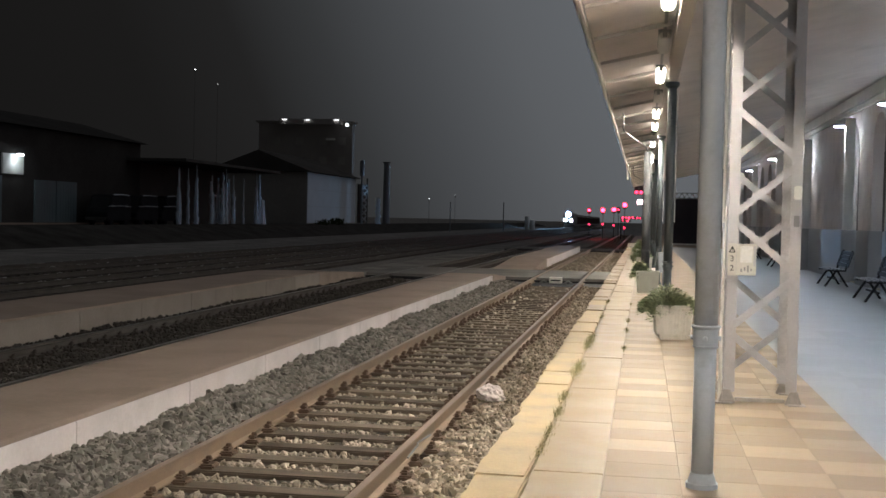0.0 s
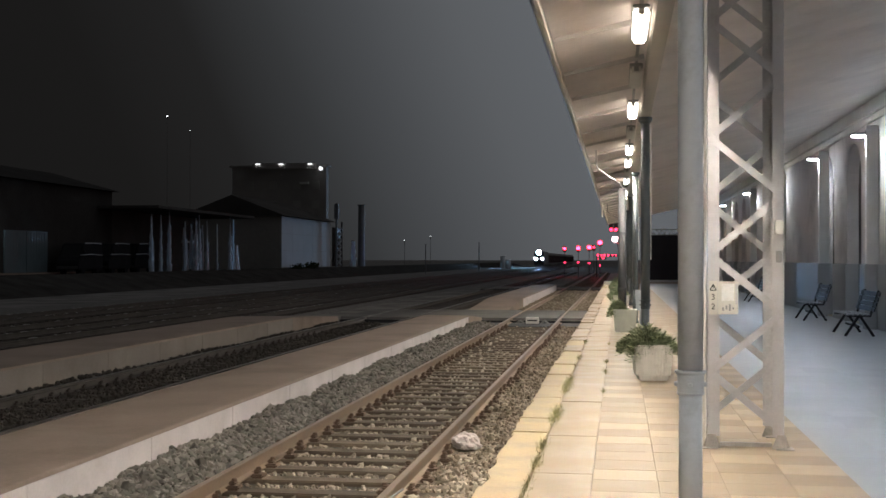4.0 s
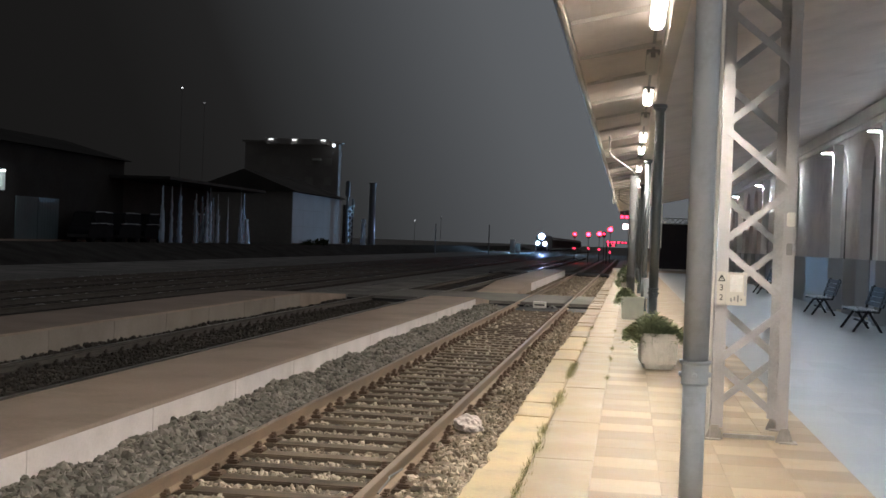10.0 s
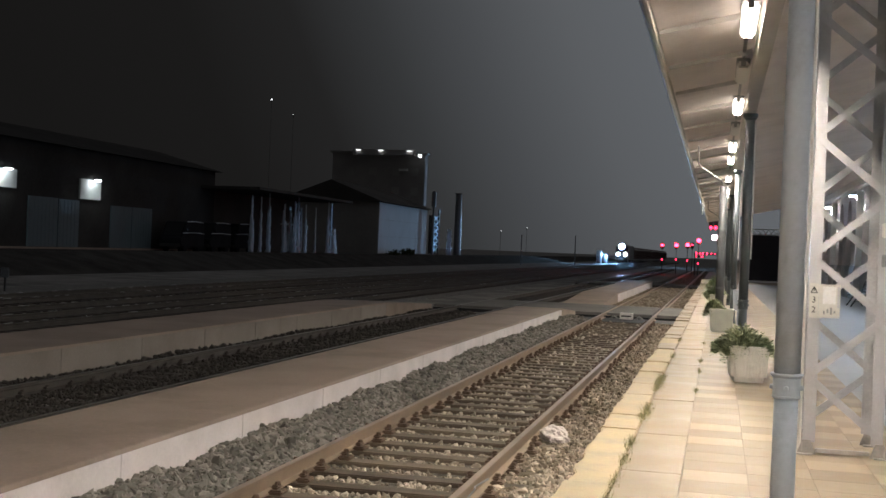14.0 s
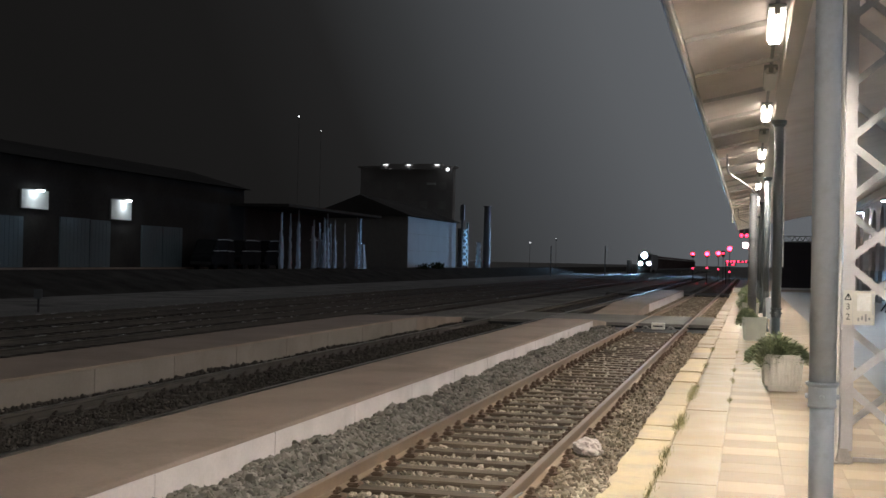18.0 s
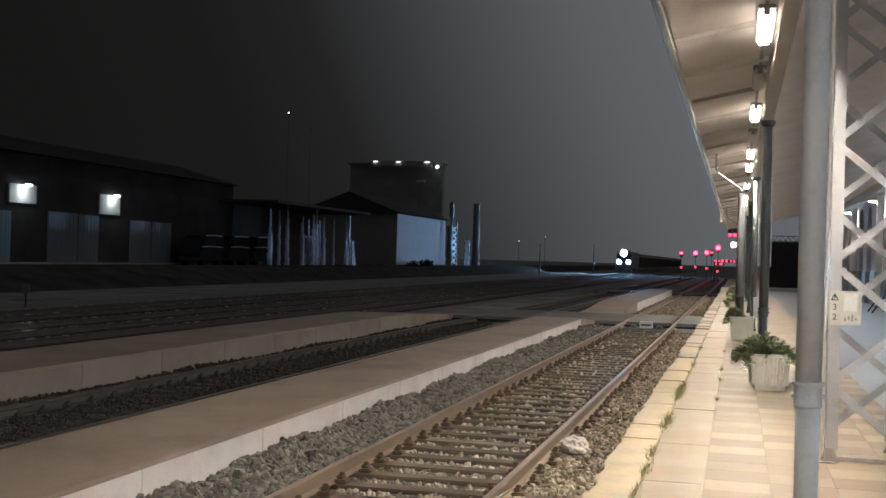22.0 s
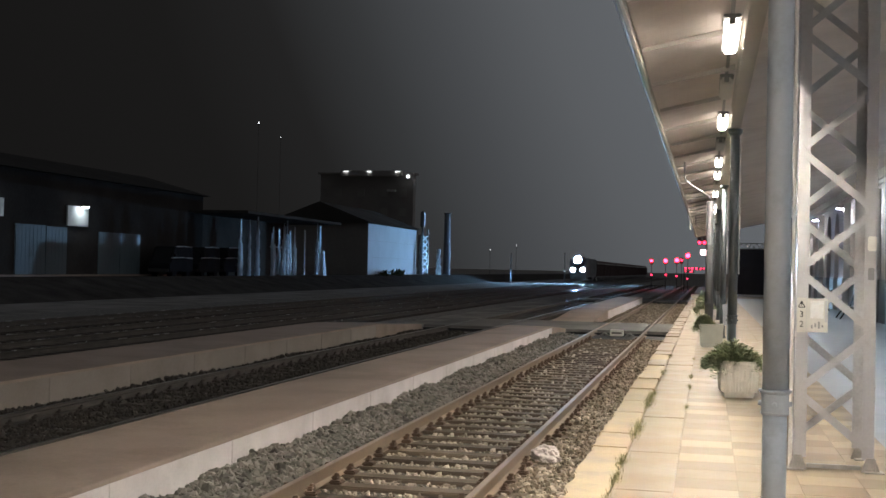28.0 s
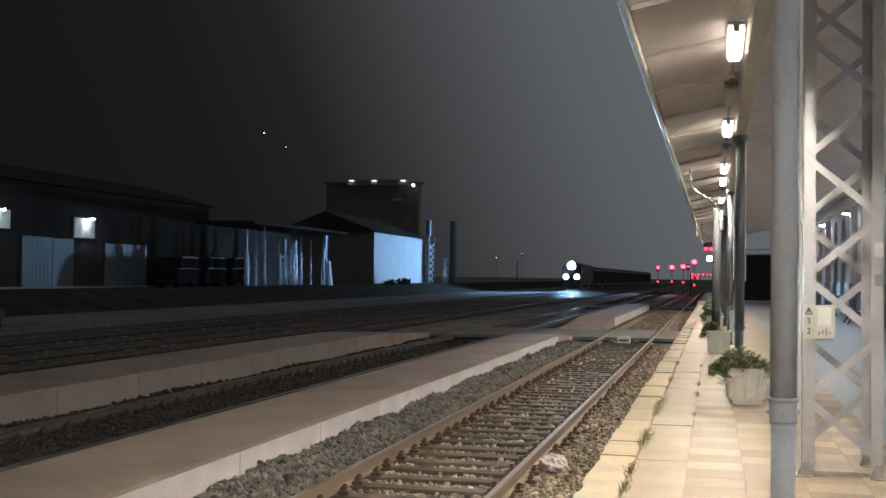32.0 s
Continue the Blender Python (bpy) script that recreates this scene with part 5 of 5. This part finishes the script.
for x, y, w, z0, z1, lean, turn in ((-43.3, 105.2, 0.42, 0.5, 3.4, 0.0, 70), (-43.3, 105.0, 0.12, 3.3, 5.6, 0.0, 75), (-43.3, 113.2, 0.22, 0.5, 4.6, 0.1, 60), (-43.4, 114.1, 0.42, 0.5, 3.5, 0.2, 75), (-43.3, 115.2, 0.16, 0.5, 5.0, 0.5, 75), (-43.5, 115.9, 0.26, 0.6, 4.4, -0.5, 50), (-43.3, 116.9, 0.16, 1.4, 5.4, 0.0, 80), (-43.6, 117.6, 0.20, 0.5, 4.8, -0.5, 40), (-43.3, 118.5, 0.30, 0.5, 5.0, 0.2, 70), (-43.5, 120.9, 0.5, 0.5, 3.3, 0.0, 20), (-41.0, 121.8, 0.34, 0.5, 3.2, 0.2, 75), (-40.8, 122.3, 0.5, 0.4, 3.0, 0.5, 50), (-41.0, 121.7, 0.12, 3.1, 5.6, 0.0, 75)):
    x, y = x * 0.955, y * 0.955
    bm = bmesh.new()
    nu, nv = 18, 14
    grid = []
    for j in range(nv + 1):
        v = j / nv
        row = []
        for i in range(nu + 1):
            u = i / nu - 0.5
            fold = 0.05 * math.sin(u * 17 + y + 0.9 * math.sin(v * 4)) + 0.05 * math.sin(u * 37 + 2 * y + v * 3) + 0.02 * math.sin(v * 26 + 5 * u + y)
            spread = 0.8 * w * (1.25 - 0.5 * v)
            yy = u * spread
            c, s2 = math.cos(math.radians(turn)), math.sin(math.radians(turn))
            row.append(bm.verts.new((x + fold * c - yy * s2, y + yy * c + fold * s2 + lean * (1 - v), z0 + v * (z1 - z0))))
        grid.append(row)
    for j in range(nv):
        for i in range(nu):
            bm.faces.new((grid[j][i], grid[j][i + 1], grid[j + 1][i + 1], grid[j + 1][i]))
    part("plastic_sheet", bm, "film", shelter, "hanging folded plastic sheet", smooth=True)
part("back_wall", boxes((-45.8, -45.52, 100.6, 124, -0.7, 6.0)), "far_dark", shelter)

# white building whose wall faces the tracks
house = thing("white_building", pose(0, 0, 0), "plain white rendered building facing the tracks", "building")
# walls off the track side are coloured darker, as out of the headlight
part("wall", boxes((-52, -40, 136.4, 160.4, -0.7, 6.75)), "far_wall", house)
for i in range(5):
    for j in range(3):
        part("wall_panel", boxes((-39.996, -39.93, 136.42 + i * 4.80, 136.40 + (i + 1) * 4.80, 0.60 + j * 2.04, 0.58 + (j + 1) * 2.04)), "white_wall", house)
bm = bmesh.new()
prism(bm, [(-52.6, 6.76), (-46, 9.3), (-39.3, 6.76)], "y", 135.8, 160.9)
part("roof", bm, "far_dark", house)
hedge_spots = [(-38.6, 137 + k * 0.33, 0.55, 1.0) for k in range(10)] + [(-38.7, 143 + k * 0.4, 0.75, 1.0) for k in range(12)]
rg = random.Random(5)
vs, fs = [], []
for x, y, z, s in hedge_spots:
    for i in range(50):
        p = Vector((x + rg.gauss(0, 0.3), y + rg.gauss(0, 0.3), rg.uniform(-0.6, z + 0.5 * rg.random())))
        a = rg.uniform(0, 6.283)
        u, w = Vector((math.cos(a), math.sin(a), 0.3)) * 0.12, Vector((0, 0, 0.14))
        k = len(vs)
        vs += [tuple(p - u), tuple(p + w), tuple(p + u), tuple(p - w)]
        fs.append((k, k + 1, k + 2, k + 3))
tagged(scatter_mesh("hedge", "tree_leaf", vs, fs), "ragged dark hedge before the white building", "hedge", kind="stuff")
structure(mesh_object("embankment", prism(bmesh.new(), [(-39.9, -0.75), (-39.9, 0.50), (-38.5, 0.46), (-34.0, -0.70), (-34.0, -0.75)], "y", 30, 420), "bank"), "low dark embankment beside the tracks", "embankment")

# braced steel tower with white sheet behind it
tower = thing("braced_tower", pose(0, 0, 0), "braced pale steel tower before a dark sheet wall", "tower")
part("sheet", boxes((-40.2, -40.0, 162.4, 166.2, 0.6, 6.1)), "far_dark", tower, "dark sheet wall")
for y in (162.4, 165.8):
    part("leg", boxes((-39.7, -39.5, y, y + 0.2, -0.7, 7.0)), "steel", tower)
for k in range(6):
    z = 0.7 + k * 0.9
    part("brace", bar(bmesh.new(), (-39.6, 162.4, z), (-39.6, 166.0, z + 0.9), 0.20, 0.05, (1, 0, 0)), "galv", tower)
    part("brace", bar(bmesh.new(), (-39.6, 166.0, z), (-39.6, 162.4, z + 0.9), 0.20, 0.05, (1, 0, 0)), "galv", tower)


def yard_pole(x, y, h, r, label, lit=None):
    ob = thing("yard_pole", pose(x, y, -0.7), label, "pole", "poles in the yard")
    part("shaft", rods(((0, 0, 0), (0, 0, h), r, r * 0.8), n=10), "galv", ob)
    part("cap", rods(((0, 0, h), (0, 0, h + 0.12), r * 1.1), n=10), "steel", ob)
    if lit:
        part("arm", rods(((0, 0, h - 0.1), (0.8, 0, h), 0.04), n=8), "steel", ob)
        part("lens", boxes((0.5, 0.95, -0.15, 0.15, h - 0.14, h - 0.06)), "town_lamp", ob, "small glowing lamp")
    return ob


yard_pole(-39.5, 178.4, 10.6, 0.58, "thick pale concrete pole caught by headlight")
box_pole = yard_pole(-39.2, 160.95, 10.0, 0.15, "pale steel pole carrying a grey switch case")
part("switch_case", boxes((-0.28, 0.28, -0.30, 0.30, 7.9, 10.0), bevel=0.05), "galv", box_pole, "pale grey switch case")


def wrapped_stump(x, y, h):
    """A post wound in crumpled plastic that glints in the headlight."""
    ob = thing("wrapped_post", pose(x, y, -0.7), "post wound in crumpled shiny plastic", "post")
    part("core", rods(((0, 0, 0), (0, 0, h), 0.09), n=10), "steel", ob)
    bm = bmesh.new()
    rings = []
    for j in range(19):
        z = 0.9 + (h - 1.0) * j / 18
        wide = 0.34 * (1.15 - 0.5 * j / 18)
        rings.append([bm.verts.new(((wide + 0.07 * math.sin(5 * k + 2.3 * j) + 0.05 * math.sin(3.1 * k - 1.7 * j)) * math.cos(k * math.pi / 10) + 0.06 * math.sin(1.3 * j), (wide + 0.07 * math.sin(4 * k + 1.9 * j)) * math.sin(k * math.pi / 10), z)) for k in range(20)])
    for p, q in zip(rings, rings[1:]):
        for k in range(20):
            bm.faces.new((p[k], p[(k + 1) % 20], q[(k + 1) % 20], q[k]))
    part("wrapping", bm, "film", ob, "crumpled shiny plastic wrapping")


wrapped_stump(-39.0, 170.6, 5.1)
yard_pole(-30.0, 182.0, 4.6, 0.09, "thin pale lamp pole beside the tracks")
yard_pole(-23.6, 199.0, 5.0, 0.10, "thin pale post beside the tracks")

for x, y, h in ((-25.7, 262.0, 3.0), (-24.9, 266.0, 2.2)):
    hut = thing("trackside_cabinet", pose(x, y, -0.7), "round-edged white trackside cabinet", "cabinet", "cabinets beside the far track")
    part("case", rods(((0, 0, 0.1), (0, 0, h), 0.55), n=20), "wrap", hut, smooth=True)
    part("base", rods(((0, 0, 0), (0, 0, 0.1), 0.65), n=20), "concrete", hut)

# round white track marker low in the yard
marker = thing("track_marker", pose(-25.5, 38.5, -0.72), "small pale marker board low beside the track", "marker")
part("post", boxes((-0.03, 0.03, 0, 0.06, 0, 0.7)), "steel", marker)
part("board", boxes((-0.17, 0.17, -0.02, -0.002, 0.56, 0.92), bevel=0.02), "galv", marker)

# far apartment block with lights along its roof terrace
block = thing("apartment_block", pose(4.6, 0, 0), "dark apartment block with small lamps along its terrace", "building")
part("wall", boxes((-84, -64, 235, 237, -0.7, 20.5)), "block", block)
part("terrace", boxes((-79.0, -66.0, 233, 234.99, 20.1, 21.2)), "far_wall", block, "pale terrace parapet")
for x, z in ((-78.3, 21.0), (-73.4, 20.95), (-67.3, 20.95)):
    part("terrace_lamp", boxes((x, x + 0.9, 232.7, 232.99, z - 0.05, z + 0.05)), "town_lamp", block, "small glowing terrace lamp")
part("bright_lamp", rods(((-64.6, 232.6, 20.0), (-64.6, 232.99, 20.0), 0.32), n=16), "town_lamp", block, "brighter round terrace lamp")
part("lamp_arm", rods(((-64.6, 233.0, 20.0), (-64.6, 235.1, 19.6), 0.06), n=8), "steel", block)
# pale box put in for a low lamp, without any glow
part("awning", boxes((-69.3, -67.6, 234.0, 234.99, 17.0, 17.4)), "lamplight_white", block, "small pale box in place of a low lamp")
for x in (-81, -76, -71, -67):
    for z in (4, 8, 12, 16):
        part("window", boxes((x, x + 1.6, 234.9, 234.99, z, z + 1.6)), "far_wall", block)
part("roof", boxes((-84.5, -63.5, 234.6, 237.4, 20.51, 20.9)), "block", block)

for x, y, z, r in ((-119.4, 300, 39.7, 0.17), (-113.0, 300, 35.8, 0.08), (-100.4, 220, 6.4, 0.10), (-86.5, 260, 9.0, 0.14), (-60.5, 330, 6.9, 0.10), (-53.0, 330, 8.1, 0.06)):
    mast = thing("street_lamp", pose(x, y, -0.7), "distant street lamp, a small point of light", "street lamp", "distant street lamps")
    part("pole", rods(((0, 0, 0), (0, 0, z), 0.06, 0.035), n=8), "steel", mast)
    part("lens", rods(((0, -0.1, z + 0.7), (0, 0.1, z + 0.7), r), n=12), "town_lamp", mast, "small glowing lamp")
    part("bracket", boxes((-0.1, 0.1, -0.08, 0.08, z + 0.001, z + 0.6)), "steel", mast)

# ---- paving: coping stones, slabs and tiles ----
rg = random.Random(11)
coping = structure(thing("platform_coping", pose(0, 0, 0), "worn yellow-painted coping stones along the platform edge", "coping"), "worn yellow-painted coping stones along the platform edge", "coping")
y = -4.0
shapes = []
for k in range(12):
    ln = (0.95, 1.25, 1.5)[k % 3]
    # the outer edge and the ends are chipped and uneven
    steps = [i / 7 for i in range(8)]
    front = [(EDGE + rg.uniform(-0.006, 0.020) + (0.03 if rg.random() < 0.14 else 0), 0.006 + (ln - 0.012) * u) for u in steps]
    back = [(-0.655 - rg.uniform(0, 0.012), 0.006 + (ln - 0.012) * u) for u in steps[::-1]]
    bm = bmesh.new()
    prism(bm, front + back, "z", -0.16, 0.0)
    top = [e for e in bm.edges if all(v.co.z > -0.01 for v in e.verts)]
    bmesh.ops.bevel(bm, geom=top, offset=0.010, segments=2, affect="EDGES")
    me = bpy.data.meshes.new("coping_stone")
    bm.to_mesh(me)
    bm.free()
    me.materials.append(M["coping"])
    pale = me.copy()
    pale.materials[0] = M["slab"]
    shapes.append((ln, me, pale))
while y < PLAT_END - 1.5:
    ln, me, pale = rg.choice(shapes)
    if y > 17 + rg.uniform(0, 9):
        me = pale
    ob = new("coping_stone", me)
    ob.parent = coping
    ob.location = (rg.uniform(-0.014, 0.006), y, rg.uniform(-0.014, 0.006))
    ob.rotation_euler = (0, rg.uniform(-0.012, 0.012), rg.uniform(-0.010, 0.010))
    y += ln

slab_row = structure(thing("slab_row", pose(0, 0, 0), "row of pale stone slabs behind the coping", "paving"), "row of pale stone slabs behind the coping", "paving")
shapes = []
for ln in (1.2, 1.9, 2.6):
    bm = boxes((-0.648, -0.204, 0.004, ln - 0.004, -0.06, 0.0), bevel=0.006)
    me = bpy.data.meshes.new("slab")
    bm.to_mesh(me)
    bm.free()
    me.materials.append(M["slab"])
    shapes.append((ln, me))
y = -4.0
while y < PLAT_END - 2.6:
    ln, me = rg.choice(shapes)
    ob = new("slab", me)
    ob.parent = slab_row
    ob.location = (0, y, rg.uniform(-0.004, 0.003))
    y += ln

floor = structure(thing("floor", pose(0, 0, 0), "cream, tan and blue-grey terrazzo platform tiles, worn glossy", "floor"), "cream, tan and blue-grey terrazzo platform tiles, worn glossy", "floor")
bm = boxes((0.0008, TILE_X - 0.0008, 0.0008, TILE_Y - 0.0008, -0.04, 0.0), bevel=0.0012)
tile_me = bpy.data.meshes.new("tile")
bm.to_mesh(tile_me)
bm.free()
tile_me.materials.append(M["tile"])
tan_me = tile_me.copy()
tan_me.materials[0] = M["tile_tan"]
bm = boxes((0.0001, TILE_X - 0.0001, 0.0001, TILE_Y - 0.0001, -0.04, 0.0))
grey_me = bpy.data.meshes.new("tile")
bm.to_mesh(grey_me)
bm.free()
grey_me.materials.append(M["tile_grey"])
columns = 13
rows_near = range(int(6.0 / TILE_Y), int(18.5 / TILE_Y))
for j in rows_near:
    for i in range(columns):
        if i > 9:
            continue
        q = new("tile", grey_me if i > 3 else tan_me if (i + j) % 2 or rg.random() < 0.12 else tile_me)
        q.parent = floor
        q.location = (-0.2 + i * TILE_X, j * TILE_Y, rg.uniform(-0.0003, 0.0003) if i <= 3 else 0)
near = set(rows_near)
for shade, surface in ((0, "tile_stuff"), (1, "tile_tan"), (2, "tile_grey")):
    vs, fs = [], []
    for j in range(int(-8.4 / TILE_Y), int(PLAT_END / TILE_Y)):
        for i in range(columns):
            if (j in near and i <= 9) or (2 if i > 3 else (i + j) % 2) != shade:
                continue
            a, b, z = -0.2 + i * TILE_X, j * TILE_Y, -0.0002 * shade
            k, g = len(vs), 0.001 if shade < 2 else 0.0001
            vs += [(a + g, b + g, z), (a + TILE_X - g, b + g, z), (a + TILE_X - g, b + TILE_Y - g, z), (a + g, b + TILE_Y - g, z)]
            vs += [(p, q, -0.04) for p, q, r in vs[-4:]]
            fs += [(k, k + 1, k + 2, k + 3), (k, k + 4, k + 5, k + 1), (k + 1, k + 5, k + 6, k + 2), (k + 2, k + 6, k + 7, k + 3), (k + 3, k + 7, k + 4, k)]
    rest = scatter_mesh("far_tiles", surface, vs, fs)
    rest.parent = floor
    rest["kind"] = "stuff"


# ---- what moves ----
TRAIN_ROWS = [(0.0, 341.0), (6.0, 310.0), (8.0, 301.5), (13.0, 277.0), (20.0, 241.5), (23.0, 226.0), (25.0, 216.5), (28.0, 200.5), (30.0, 191.5), (32.0, 182.5)]


def motions():
    walk(the_train, [(t, pose(-21.5, y - 0.4, RAIL_TOP)) for t, y in TRAIN_ROWS])


motions()
